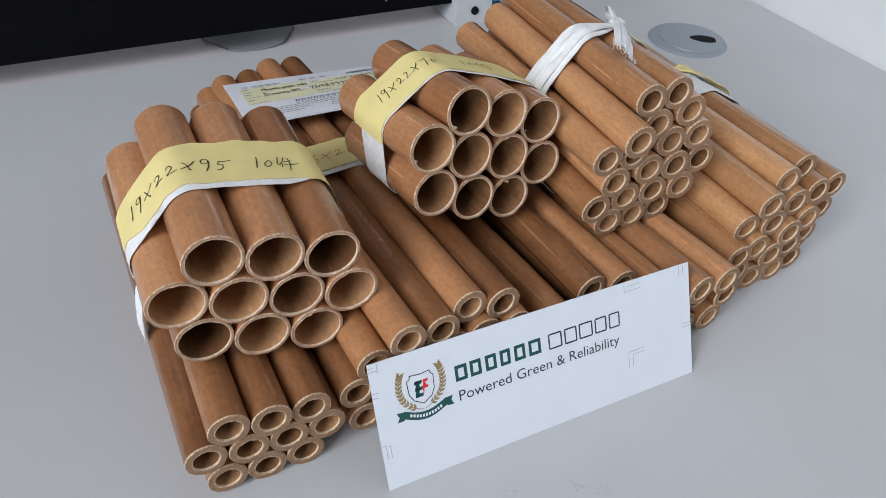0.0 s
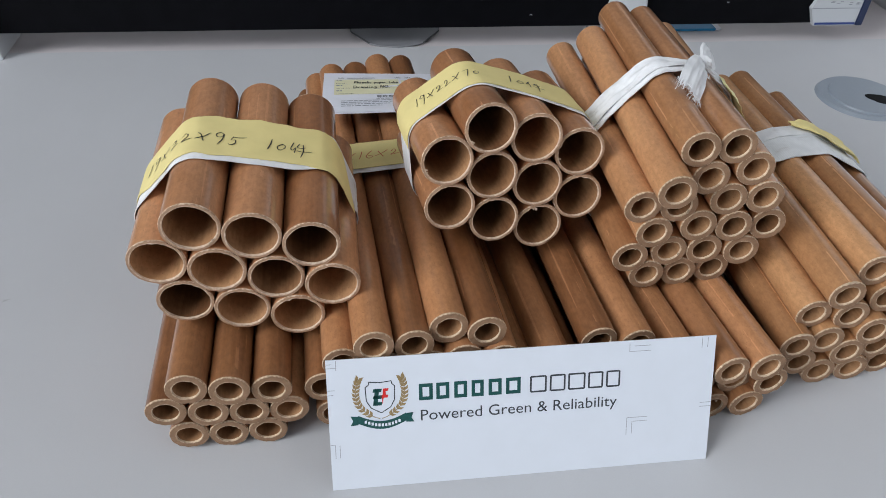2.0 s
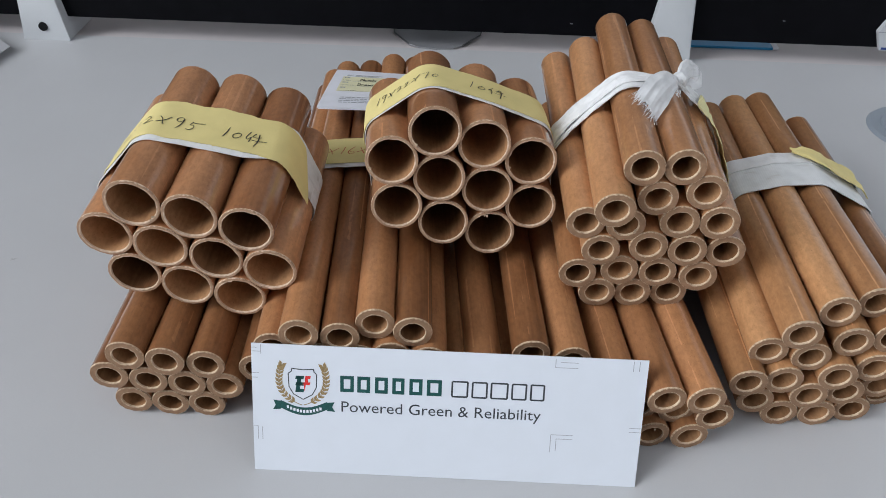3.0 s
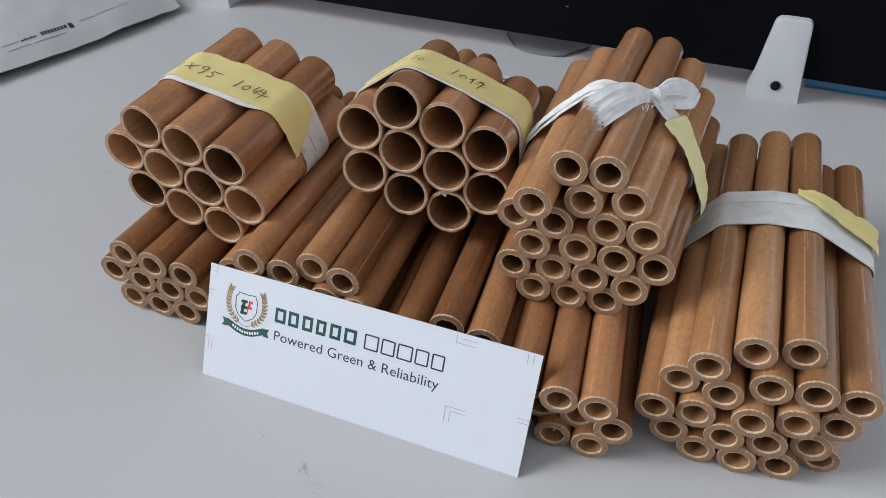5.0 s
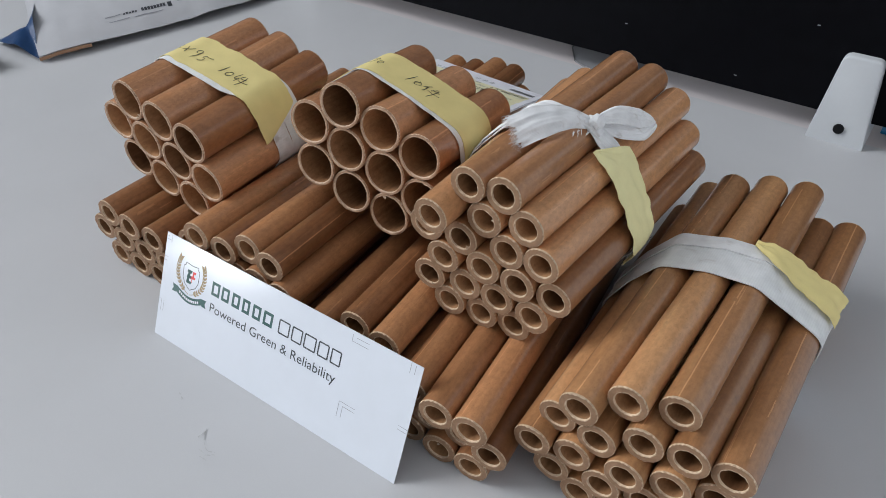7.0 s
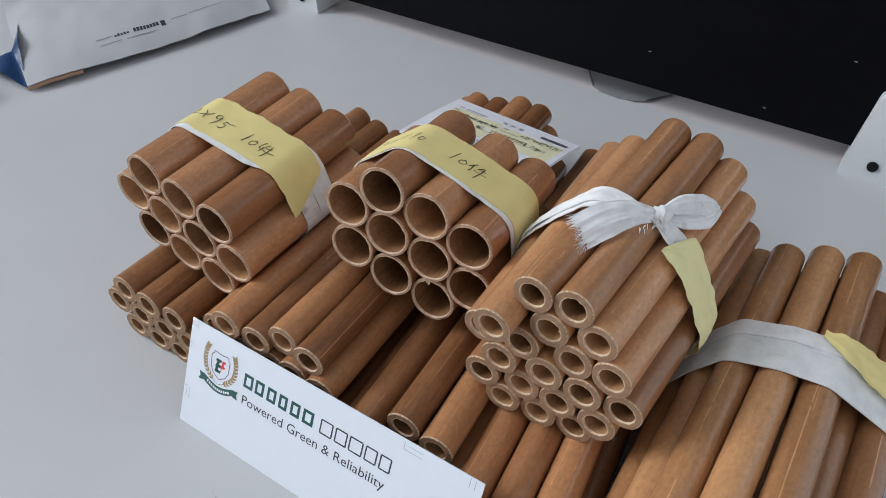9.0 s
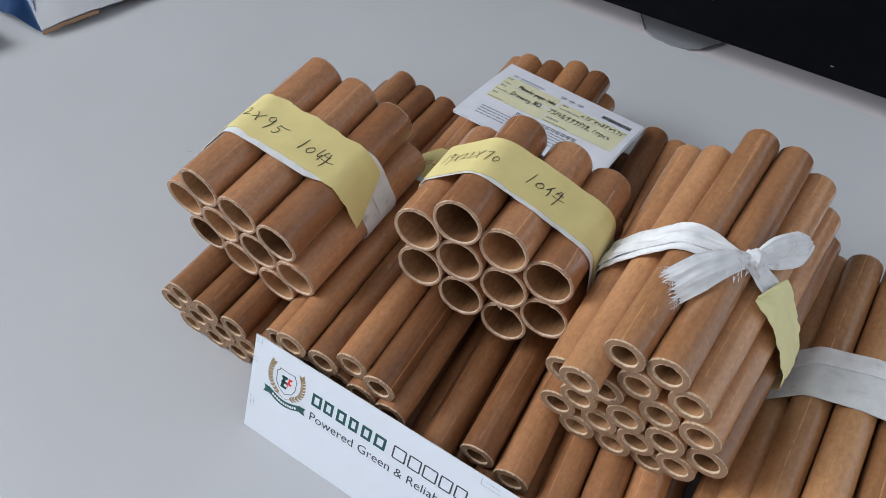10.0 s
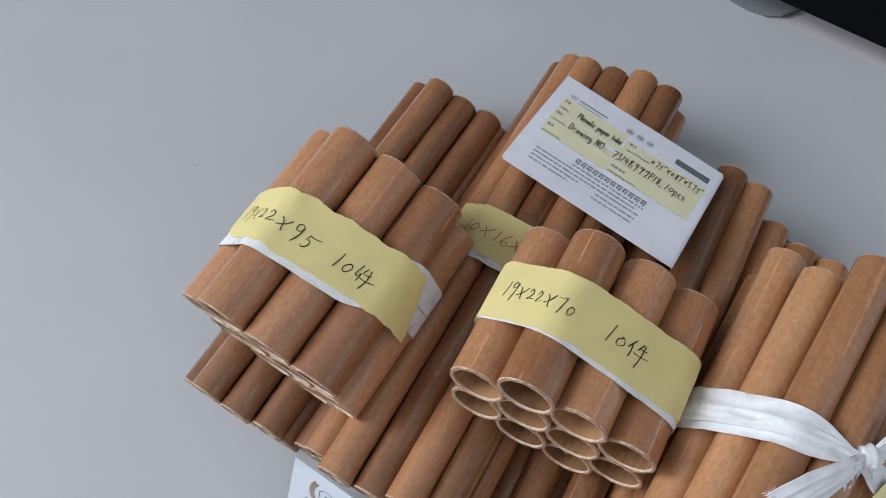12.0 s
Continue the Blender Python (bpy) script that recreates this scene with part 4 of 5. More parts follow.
# bundle b
tape_loop(bundle_b, 0.098, ragged(0.0018, 0.022, 4, 0.0007, 0.008), TAPE_WHITE, "white cloth tape", 5)
w = bundle_b.wrap(0.098, 0.0009)
lab = part("paper_label", w.strip(w.length_at(-80), w.length_at(110), ragged(0.0038, 0.0300, 6, 0.0010, 0.0082), 0.00018, 0.0001, 6, 0.00012, 11), PAPER_YELLOW, bundle_b.ob, "yellow masking paper label with black handwriting", True)
part("handwriting", w.pen("19x22x70", s_over(w, 44.5), s_over(w, 70.5), 0.0150, 0.0074, 0.00060, 7, 0.00036), INK_BLACK, lab, "black pen numbers")
part("handwriting", w.pen("10\u4ef6", s_over(w, 84.4), s_over(w, 100.8), 0.0170, 0.0080, 0.00060, 8, 0.00042), INK_BLACK, lab, "black pen count")

# long stack under both
tape_loop(bundle_m, 0.1415, ragged(-0.0015, 0.022, 9, 0.0008, 0.0), TAPE_WHITE, "white cloth tape", 9, 0, -75, 60)
w = bundle_m.wrap(0.1415, 0.0009)
lab = part("paper_label", w.strip(s_over(w, -5.5), s_over(w, 62.0), ragged(0.0015, 0.0265, 10, 0.0007), 0.00018, 0.0003, 10, 0.00015, 9), PAPER_YELLOW, bundle_m.ob, "yellow paper label with red handwriting", True)
part("handwriting", w.pen("10x16x260", s_over(w, 3.0), s_over(w, 50.0), 0.0100, 0.0076, 0.00086, 11), INK_RED, lab, "red pen numbers")


# bundle d: knotted cloth tape
def knot_edges(k):
    pinch = math.exp(-((k - 0.56) / 0.05) ** 2)
    a = 0.0 + 0.012 * min(1, k / 0.5) + 0.005 * max(0.0, min(1, (k - 0.58) / 0.06))
    b = 0.0215 + 0.006 * min(1, k / 0.5) - 0.002 * max(0.0, min(1, (k - 0.58) / 0.06))
    mid = (a + b) / 2
    a, b = a + (mid - a) * 0.75 * pinch, b + (mid - b) * 0.75 * pinch
    return a + 0.0006 * noise.noise(Vector((k * 20, 3, 1))), b + 0.0006 * noise.noise(Vector((k * 20, 8, 1)))


w = bundle_d.wrap(0.103, 0.0005)
part("tie_tape", w.strip(w.length_at(-179), w.length_at(179), knot_edges, 0.0004, 0.0, 21, 0.0007, 15), TAPE_WHITE, bundle_d.ob, "creased white cloth tape", True)
w2 = bundle_d.wrap(0.106, 0.0013)
part("tie_tape", w2.strip(w2.length_at(-120), w2.length_at(24), lambda k: (0.003 + 0.012 * k, 0.0105 + 0.0105 * k), 0.0004, 0.0, 22, 0.0009, 9), TAPE_WHITE, bundle_d.ob, "creased white cloth tape", True)


def loose_tape(points, widths, normal, seed, fray=0.0, crumple=0.0012, thick=0.0004):
    """A free length of tape through points (millimetres), creased, with an optional frayed end."""
    pts = [Vector(p) / 1000 for p in points]
    n, k = 30, 33
    rng = random.Random(seed)
    grid, norms = [], []
    for i in range(n + 1):
        f = i / n * (len(pts) - 1)
        j = min(int(f), len(pts) - 2)
        t = f - j
        p0, p1, p2, p3 = pts[max(j - 1, 0)], pts[j], pts[j + 1], pts[min(j + 2, len(pts) - 1)]
        c = 0.5 * (2 * p1 + (p2 - p0) * t + (2 * p0 - 5 * p1 + 4 * p2 - p3) * t * t + (3 * p1 - p0 - 3 * p2 + p3) * t ** 3)
        tan = (0.5 * ((p2 - p0) + 2 * (2 * p0 - 5 * p1 + 4 * p2 - p3) * t + 3 * (3 * p1 - p0 - 3 * p2 + p3) * t * t)).normalized()
        nv = Vector(normal)
        side = tan.cross(nv).normalized()
        nv = side.cross(tan).normalized()
        wd = widths[j] + (widths[j + 1] - widths[j]) * t
        row, nr = [], []
        for q in range(k):
            a = q / (k - 1) - 0.5
            wave = crumple * (noise.noise(Vector((i * 0.11, q * 0.13, seed))) + 0.35 * noise.noise(Vector((i * 0.2, q * 0.4, seed + 4))) + 0.5 * math.cos(a * 5 + seed))
            end = tan * (fray * (1.3 * noise.noise(Vector((q * 0.33, seed, 2))) + (rng.uniform(0, 1.2) if rng.random() < 0.22 else 0))) if i == n and fray else Vector()
            row.append(c + side * a * wd / 1000 + nv * wave + end)
            nr.append(nv)
        grid.append(row)
        norms.append(nr)
    return slab(grid, thick, lambda i, j: norms[i][j])


def in_bundle(bm, bundle):
    bmesh.ops.translate(bm, verts=bm.verts, vec=-bundle.base)
    return bm


part("tape_tail", in_bundle(loose_tape([(-66.5, 90, 68), (-71.0, 91, 58), (-73.4, 93, 46), (-74.5, 95, 35), (-74.8, 96, 28)], [8, 8, 9, 9, 8], (-1.0, -0.15, 0.1), 41, 0.0, 0.0005), bundle_a), TAPE_WHITE, bundle_a.ob, "slack white tape end hanging down the side", True)

knot = bmesh.new()
bmesh.ops.create_icosphere(knot, subdivisions=3, radius=1.0)
for v in knot.verts:
    d = v.co.normalized()
    r = 1 + 0.22 * noise.noise(d * 2.1) + 0.12 * math.sin(d.x * 7 + d.y * 4)
    v.co = Vector((175.2, 126.6, 120.6)) / 1000 + Vector((d.x * 0.0038, d.y * 0.0046, d.z * 0.0038)) * r
part("knot", in_bundle(knot, bundle_d), TAPE_WHITE, bundle_d.ob, "lumpy white cloth knot", True)
part("tape_tail", in_bundle(loose_tape([(174, 124.5, 121.5), (168, 115, 126.5), (161, 104, 127.5), (155, 94.5, 125.2)], [5, 10, 14, 14], (0.55, -0.35, 0.75), 31, 0.0034, 0.0009), bundle_d), TAPE_WHITE, bundle_d.ob, "frayed white tape tail", True)
part("tape_loop", in_bundle(loose_tape([(175.5, 128, 121), (180.5, 136.5, 121.5), (187, 147.5, 117), (191.6, 154.6, 112.5)], [3.5, 8, 9, 3], (0.45, -0.45, 0.8), 32, 0.0, 0.0009), bundle_d), TAPE_WHITE, bundle_d.ob, "white cloth bow loop", True)
part("tape_loop", in_bundle(loose_tape([(191.6, 154.6, 112.5), (188.6, 146.4, 111.4), (182.2, 136.2, 114.8), (175.8, 128, 118.5)], [3, 9, 8, 3.5], (0.45, -0.45, 0.8), 33, 0.0, 0.0009), bundle_d), TAPE_WHITE, bundle_d.ob, "white cloth bow loop", True)
part("tape_tail", in_bundle(loose_tape([(176, 126.5, 119), (180.5, 126, 116), (185.5, 126, 111.5), (189.5, 125.5, 107)], [3, 5.5, 6.5, 6.5], (0.7, -0.3, 0.7), 34, 0.0, 0.0007), bundle_d), TAPE_WHITE, bundle_d.ob, "white tape tail tucked under a label", True)
part("tape_tail", in_bundle(loose_tape([(174, 123.5, 119.5), (172.8, 120.2, 119.0), (171.8, 117.2, 118.6)], [4, 5, 5], (0.2, -0.6, 0.8), 35, 0.002, 0.0006), bundle_d), TAPE_WHITE, bundle_d.ob, "short frayed white tape end", True)
strands = bmesh.new()
rng = random.Random(77)
for i in range(110):
    q = rng.uniform(-1, 1)
    s0 = Vector((155 + 4.6 * q, 94.5 - 2.7 * q + rng.uniform(-1, 1.5), 125.2 - 4.6 * q)) / 1000
    d = Vector((rng.uniform(-1, 0.2), rng.uniform(-1, -0.1), rng.uniform(-0.5, 0.25))).normalized() * rng.uniform(0.0012, 0.0046)
    o = Vector((rng.uniform(-1, 1), rng.uniform(-1, 1), 1)).normalized() * 0.00009
    a, b, c = s0, s0 + d * 0.55 + Vector((0, 0, 0.0006)), s0 + d
    for p, q in ((a, b), (b, c)):
        vs = [strands.verts.new(x) for x in (p - o, q - o, q + o, p + o)]
        strands.faces.new(vs)
for i in range(16):
    s0 = Vector((rng.uniform(167.5, 173.5), rng.uniform(114, 121), rng.uniform(119.5, 121.5))) / 1000
    d = Vector((rng.uniform(-0.2, 0.6), rng.uniform(-1, -0.4), rng.uniform(-0.9, -0.2))).normalized() * rng.uniform(0.002, 0.0045)
    o = Vector((1, 0.2, 0.3)).normalized() * 0.00016
    strands.faces.new([strands.verts.new(x) for x in (s0 - o, s0 + d - o, s0 + d + o, s0 + o)])
tagged(part("loose_threads", in_bundle(strands, bundle_d), TAPE_WHITE, bundle_d.ob, "fine white frayed threads"), kind="stuff")


def torn_d(k):
    """Starts as a point at the front, ends as a point lower down."""
    a = 0.0060 + 0.0020 * k + 0.0013 * noise.noise(Vector((k * 9, 1, 2)))
    b = 0.0285 - 0.0012 * k + 0.0011 * noise.noise(Vector((k * 9, 6, 2)))
    b = a + (b - a) * min(1.0, 0.12 + k / 0.16) * (1 - 0.9 * max(0.0, (k - 0.80) / 0.20))
    return a, b


w = bundle_d.wrap(0.106, 0.0014)
lab = part("paper_label", w.strip(s_over(w, 181.0), w.length_at(111), torn_d, 0.0002, 0.0003, 41, 0.0011, 13), PAPER_LIT, bundle_d.ob, "crumpled yellow paper label, coloured as if light shines through", True)
part("handwriting", w.pen("\u4ef6", w.length_at(99), w.length_at(104), 0.0180, 0.0070, 0.0024, 12, 0.0004), INK_BLACK, lab, "black pen mark")

# bundle e: ribbed tape with a torn label
tape_loop(bundle_e, 0.108, lambda k: (0.0035 + 0.024 * k + 0.0006 * noise.noise(Vector((k * 12, 5, 5))), 0.0305 + 0.024 * k + 0.0006 * noise.noise(Vector((k * 12, 9, 5)))), TAPE_GREY, "ribbed white woven tape", 51, thick=0.0005)
tape_loop(bundle_e, 0.108, lambda k: (0.0205 + 0.0240 * k, 0.0298 + 0.0240 * k + 0.0005 * noise.noise(Vector((k * 12, 2, 5)))), TAPE_WHITE, "smooth white woven tape", 53, 0.0007, -120, 100, 0.0005)
w = bundle_e.wrap(0.1265, 0.0020)
part("paper_label", w.strip(s_over(w, 247.5), w.length_at(67), lambda k: (0.0125 + 0.010 * max(0.0, 1 - k / 0.4) ** 1.3 + 0.0018 * noise.noise(Vector((k * 7, 1, 6))), 0.0270 + 0.007 * k + 0.0030 * noise.noise(Vector((k * 8, 6, 6)))), 0.0002, 0.0006, 52, 0.0010, 13), PAPER_YELLOW, bundle_e.ob, "torn crumpled yellow paper label", True)

# ---- delivery label lying on the long tubes ----
PAPER = [Vector(p) / 1000 for p in ((0.0, 257.0, 52.6), (93.0, 244.0, 56.4), (92.6, 179.5, 70.0), (-1.0, 190.5, 63.0))]


def paper_point(u, v, lift=0.0):
    """u across, v down the label, in millimetres of 94 by 68."""
    a, b = u / 94, v / 68
    p = PAPER[0] * (1 - a) * (1 - b) + PAPER[1] * a * (1 - b) + PAPER[2] * a * b + PAPER[3] * (1 - a) * b
    return p + Vector((0, 0, 0.0016 * math.sin(math.pi * b) * (0.5 + 0.5 * a) + lift))


slip = thing("delivery_label", "white printed paper label with handwriting lying on long tubes", "paper label", at=tuple(PAPER[0]))


def on_paper(bm, lift=0.00075):
    split_long(bm, 5.0)
    for v in bm.verts:
        v.co = paper_point(v.co.x, -v.co.y, lift) - PAPER[0]
    return bm


for k, (lift, sx) in enumerate(((0.0, 0.9), (0.0004, 0.0))):
    grid = [[paper_point(94 * i / 16 + sx, 68 * j / 12 + sx, lift) - PAPER[0] for j in range(13)] for i in range(17)]
    part("paper_sheet", slab(grid, 0.00025, lambda i, j: Vector((0, 0, 1))), PAPER_WHITE, slip, smooth=True)


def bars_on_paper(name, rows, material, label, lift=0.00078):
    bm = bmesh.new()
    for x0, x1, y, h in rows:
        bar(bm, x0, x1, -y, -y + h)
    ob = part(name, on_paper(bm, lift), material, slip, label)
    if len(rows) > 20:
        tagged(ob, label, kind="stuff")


bars_on_paper("print_field", [(6.6, 44.9, 22.9, 9.0)], PAPER_CREAM, "pale yellow printed field", 0.0007)
bars_on_paper("print_field", [(6.6, 90.2, 32.4, 9.2)], PAPER_CREAM, "pale yellow printed field", 0.0007)
bars_on_paper("print_field", [(6.6, 44.4, 41.8, 9.2)], PAPER_CREAM, "pale yellow printed field", 0.0007)
bars_on_paper("print_field", [(46.2, 90.2, 22.9, 6.6)], PAPER_CREAM, "pale yellow printed field", 0.0007)
bars_on_paper("print_field", [(44.9, 89.6, 41.2, 8.6)], PAPER_CREAM, "pale yellow printed field", 0.0007)
bars_on_paper("ruling", [(13.5, 44.0, 23.5, 0.16), (16.5, 84.0, 32.3, 0.16), (19.5, 44.0, 41.7, 0.16), (62.0, 89.4, 23.0, 0.16), (63.0, 88.0, 41.0, 0.16)], INK_PALE, "thin grey ruled lines")
for text, x0, x1, y, size in (("ITEM", 7.6, 12.6, 22.6, 2.3), ("remarks", 7.6, 15.5, 31.6, 2.3), ("control No.", 7.6, 18.5, 41.2, 2.3), ("specification", 48.0, 61.0, 23.0, 2.3), ("sampling time", 46.0, 61.5, 40.8, 2.3)):
    part("printed_word", on_paper(fit_line(lettering(text, size), x0, x1, -y), 0.0008), INK_GREY, slip, "small grey print")
for text, x0, x1, y, size in (("Phenolic paper tube", 18.3, 44.2, 22.4, 4.3), ("Drawing NO.:", 17.8, 40.0, 31.4, 4.6), ("7314B999P18, 10pcs", 43.5, 84.0, 31.4, 4.8), ('0.75"x0.87"x3.75"', 61.6, 90.0, 21.8, 4.2)):
    lines, total = pen_lines(text, int(x0))
    bm = bmesh.new()
    for line in lines:
        stroke(bm, [(x0 + (x1 - x0) * px / total, -y + py * size) for px, py in smooth_line(line, 5)], 0.46)
    part("handwriting", on_paper(bm, 0.00085), INK_BLACK, slip, "black pen handwriting")


def word_bars(x0, x1, y, h, seed, longest=4.2):
    """Short bars of uneven length, as a line of small print."""
    rng, out, x = random.Random(seed), [], x0
    while x < x1:
        w = rng.uniform(0.9, longest)
        out.append((x, min(x + w, x1), y, h))
        x += w + rng.uniform(0.4, 0.8)
    return out


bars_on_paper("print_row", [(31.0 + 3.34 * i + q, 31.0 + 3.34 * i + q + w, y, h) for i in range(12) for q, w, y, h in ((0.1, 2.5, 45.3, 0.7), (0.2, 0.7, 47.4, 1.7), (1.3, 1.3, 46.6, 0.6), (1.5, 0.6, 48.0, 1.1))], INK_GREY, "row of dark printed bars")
bars_on_paper("small_print", [r for x0, x1, y in ((7.8, 11.6, 17.2), (7.8, 11.6, 26.6), (7.8, 11.6, 36.2), (48.0, 52.0, 18.8), (46.4, 54.0, 37.2)) for r in word_bars(x0, x1, y, 1.7, y, 2.0)], INK_PALE, "small grey bars of print")
bars_on_paper("fine_print", [r for k, (x0, x1, y) in enumerate(((30.6, 70.6, 50.0), (10.7, 67.0, 52.4), (10.7, 70.0, 54.9), (10.7, 38.0, 57.4), (10.7, 33.4, 60.0), (48.0, 69.4, 57.8), (47.2, 69.0, 60.6))) for r in word_bars(x0, x1, y, 1.0, 60 + k)], INK_PALE, "small grey bars of print")
bars_on_paper("barcode", [(71.2 + 0.62 * i, 71.2 + 0.62 * i + (0.42 if i % 3 else 0.28), 12.6, 4.0) for i in range(30)], INK_BLACK, "black printed barcode")
bars_on_paper("maker_mark", [(8.6, 12.4, 12.4, 0.7), (8.6, 12.4, 10.9, 0.7), (14.0, 31.0, 11.6, 1.2), (14.0, 29.0, 13.4, 0.6)], INK_PALE, "small grey bars of print")
for x in (44.6, 50.5, 56.4):
    part("approval_ring", on_paper(bar(ring2(bmesh.new(), x, -10.4, 1.9, 1.9, 0.25), x - 0.9, x + 0.9, -10.9, -9.9), 0.0008), INK_GREY, slip, "small printed ring")

# ---- cable grommet in the desk ----
grommet = thing("cable_grommet", "round grey plastic cable grommet set in the desk", "cable grommet", at=(0.409, 0.301, 0))


def disc(r0, r1, z0, z1, n=64):
    bm = bmesh.new()
    bmesh.ops.create_cone(bm, cap_ends=True, segments=n, radius1=r0, radius2=r1, depth=z1 - z0, matrix=Matrix.Translation((0, 0, (z0 + z1) / 2)))
    return bm


def bmesh_moved(bm, by):
    bmesh.ops.translate(bm, verts=bm.verts, vec=by)
    return bm


part("flange", disc(0.0345, 0.0325, 0.0, 0.0022), PLASTIC_GREY, grommet)
part("lid", bmesh_moved(disc(0.0285, 0.0278, 0.0022, 0.0034), (0.0026, -0.0018, 0)), PLASTIC_GREY, grommet, "grey turning lid")
# no hole is cut: a solid black piece carries the slot's darkness
bm = bmesh.new()
slot = [Vector((0.0120 * max(-1.0, min(0.86, math.cos(a))), 0.0068 * math.sin(a) * (1.0 if math.cos(a) > -0.2 else 0.86))) for a in [2 * math.pi * i / 32 for i in range(32)]]
pts = [(p.x * math.cos(0.61) + p.y * math.sin(0.61), p.y * math.cos(0.61) - p.x * math.sin(0.61)) for p in slot]
top = [bm.verts.new((x + 0.0105, y - 0.0080, 0.0037)) for x, y in pts]
low = [bm.verts.new((x + 0.0105, y - 0.0080, 0.0020)) for x, y in pts]
bm.faces.new(top)
for i in range(32):
    bm.faces.new((top[i], top[(i + 1) % 32], low[(i + 1) % 32], low[i]))
part("cable_slot", bm, RUBBER_BLACK, grommet, "flat black oval standing in for the open cable slot")

def stroke_tube(pts, r, n=8):
    """A thin round bar along points."""
    bm, rings = bmesh.new(), []
    for i, p in enumerate(pts):
        d = (pts[min(i + 1, len(pts) - 1)] - pts[max(i - 1, 0)]).normalized()
        side = d.cross(Vector((0, 0, 1))).normalized()
        rings.append([bm.verts.new(p + (side * math.cos(2 * math.pi * k / n) + Vector((0, 0, 1)) * math.sin(2 * math.pi * k / n)) * r) for k in range(n)])
    for a, b in zip(rings, rings[1:]):
        for k in range(n):
            bm.faces.new((a[k], a[(k + 1) % n], b[(k + 1) % n], b[k]))
    bm.faces.new(rings[0])
    bm.faces.new(rings[-1][::-1])
    return bm


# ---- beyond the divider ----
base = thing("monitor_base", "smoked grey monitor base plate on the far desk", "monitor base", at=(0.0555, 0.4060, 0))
bm = bmesh.new()
edge = [(-0.045, 0.10), (-0.036, 0.026), (-0.022, 0.004), (-0.013, -0.001), (0.002, -0.003), (0.014, -0.001), (0.023, 0.004), (0.038, 0.026), (0.047, 0.10)]
lo = [bm.verts.new((x, y, 0.0003)) for x, y in edge]
hi = [bm.verts.new((x, y, 0.0014)) for x, y in edge]
bm.faces.new(hi)
bm.faces.new(lo[::-1])
for i in range(len(edge)):
    bm.faces.new((lo[i], lo[(i + 1) % len(edge)], hi[(i + 1) % len(edge)], hi[i]))
bmesh.ops.recalc_face_normals(bm, faces=bm.faces)
part("base_plate", bm, GLASS_GREY, base)
for side in (edge[:3], edge[-3:]):
    part("rim", stroke_tube([Vector((x, y, 0.0014)) for x, y in side], 0.0007), GLASS_DARK, base, "dark rounded rim")
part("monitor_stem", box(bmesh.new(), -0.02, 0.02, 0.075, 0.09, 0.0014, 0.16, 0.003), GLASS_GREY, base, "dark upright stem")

brochure = thing("blue_brochure", "bright blue printed sheet with a white edge on the far desk", "brochure", at=(0.27, 0.428, -0.0004))
part("cover", box(bmesh.new(), 0.0, 0.073, 0.0, 0.09, 0.0, 0.0022, 0.0004), BLUE_SHEET, brochure)
part("white_edge", box(bmesh.new(), 0.073, 0.078, 0.0, 0.09, 0.0, 0.0022, 0.0004), PAPER_WHITE, brochure, "white margin strip")

plate = thing("name_plate", "white plate with a blue stripe set against the divider", "name plate", at=(0.414, 0.4005, 0.0155))
bm = bmesh.new()
prof = [(0.0015, 0.0), (0.040, 0.0), (0.040, 0.036), (0.004, 0.036), (-0.0050, 0.0150)]
fr = [bm.verts.new((x, 0.0, z)) for x, z in prof]
bk = [bm.verts.new((x, 0.0045, z)) for x, z in prof]
bm.faces.new(fr)
bm.faces.new(bk[::-1])
for i in range(5):
    bm.faces.new((fr[i], bk[i], bk[(i + 1) % 5], fr[(i + 1) % 5]))
part("plate_body", bm, PLASTIC_WHITE, plate)
part("stripe", box(bmesh.new(), 0.0022, 0.0395, -0.0004, 0.0002, 0.0008, 0.0026), plain("navy_stripe", (0.02, 0.05, 0.22), 0.4), plate, "thin blue stripe")
part("edge_strip", box(bmesh.new(), 0.0402, 0.0462, -0.0012, 0.0042, 0.0, 0.036, 0.0006), plain("navy_edge", (0.012, 0.022, 0.07), 0.4), plate, "dark navy end strip")
part("fold_line", box(bmesh.new(), -0.0045, 0.0395, -0.0003, 0.0002, 0.0150, 0.0155), INK_PALE, plate)
bm = bmesh.new()
rng = random.Random(5)
for i in range(4):
    x = 0.008 + 0.008 * i
    for q in range(2):
        a, b = rng.uniform(0, 0.004), rng.uniform(0.001, 0.006)
        box(bm, x + a, x + a + 0.0028, -0.0004, 0.0002, 0.0172 + b * 0.6, 0.0178 + b * 0.6)
part("fine_print", bm, INK_PALE, plate, "faint grey bars of print")

for x, z in ((0.075, 0.045), (0.165, 0.026), (0.21, 0.075), (0.333, 0.035)):
    tagged(new("lint_fleck", finish(box(bmesh.new(), x, x + 0.0021, 0.4043, 0.4049, z, z + 0.0006, 0.0002), "lint_fleck", INK_PALE, False)), "tiny pale fleck of lint on the black divider", "lint", "lint flecks")

# ---- padded bag on the desk ----
BAG = [Vector(p) / 1000 for p in ((-346, 152, 2.0), (-283, 368, 2.0), (-500, 500, 2.0), (-560, 262, 2.0))]


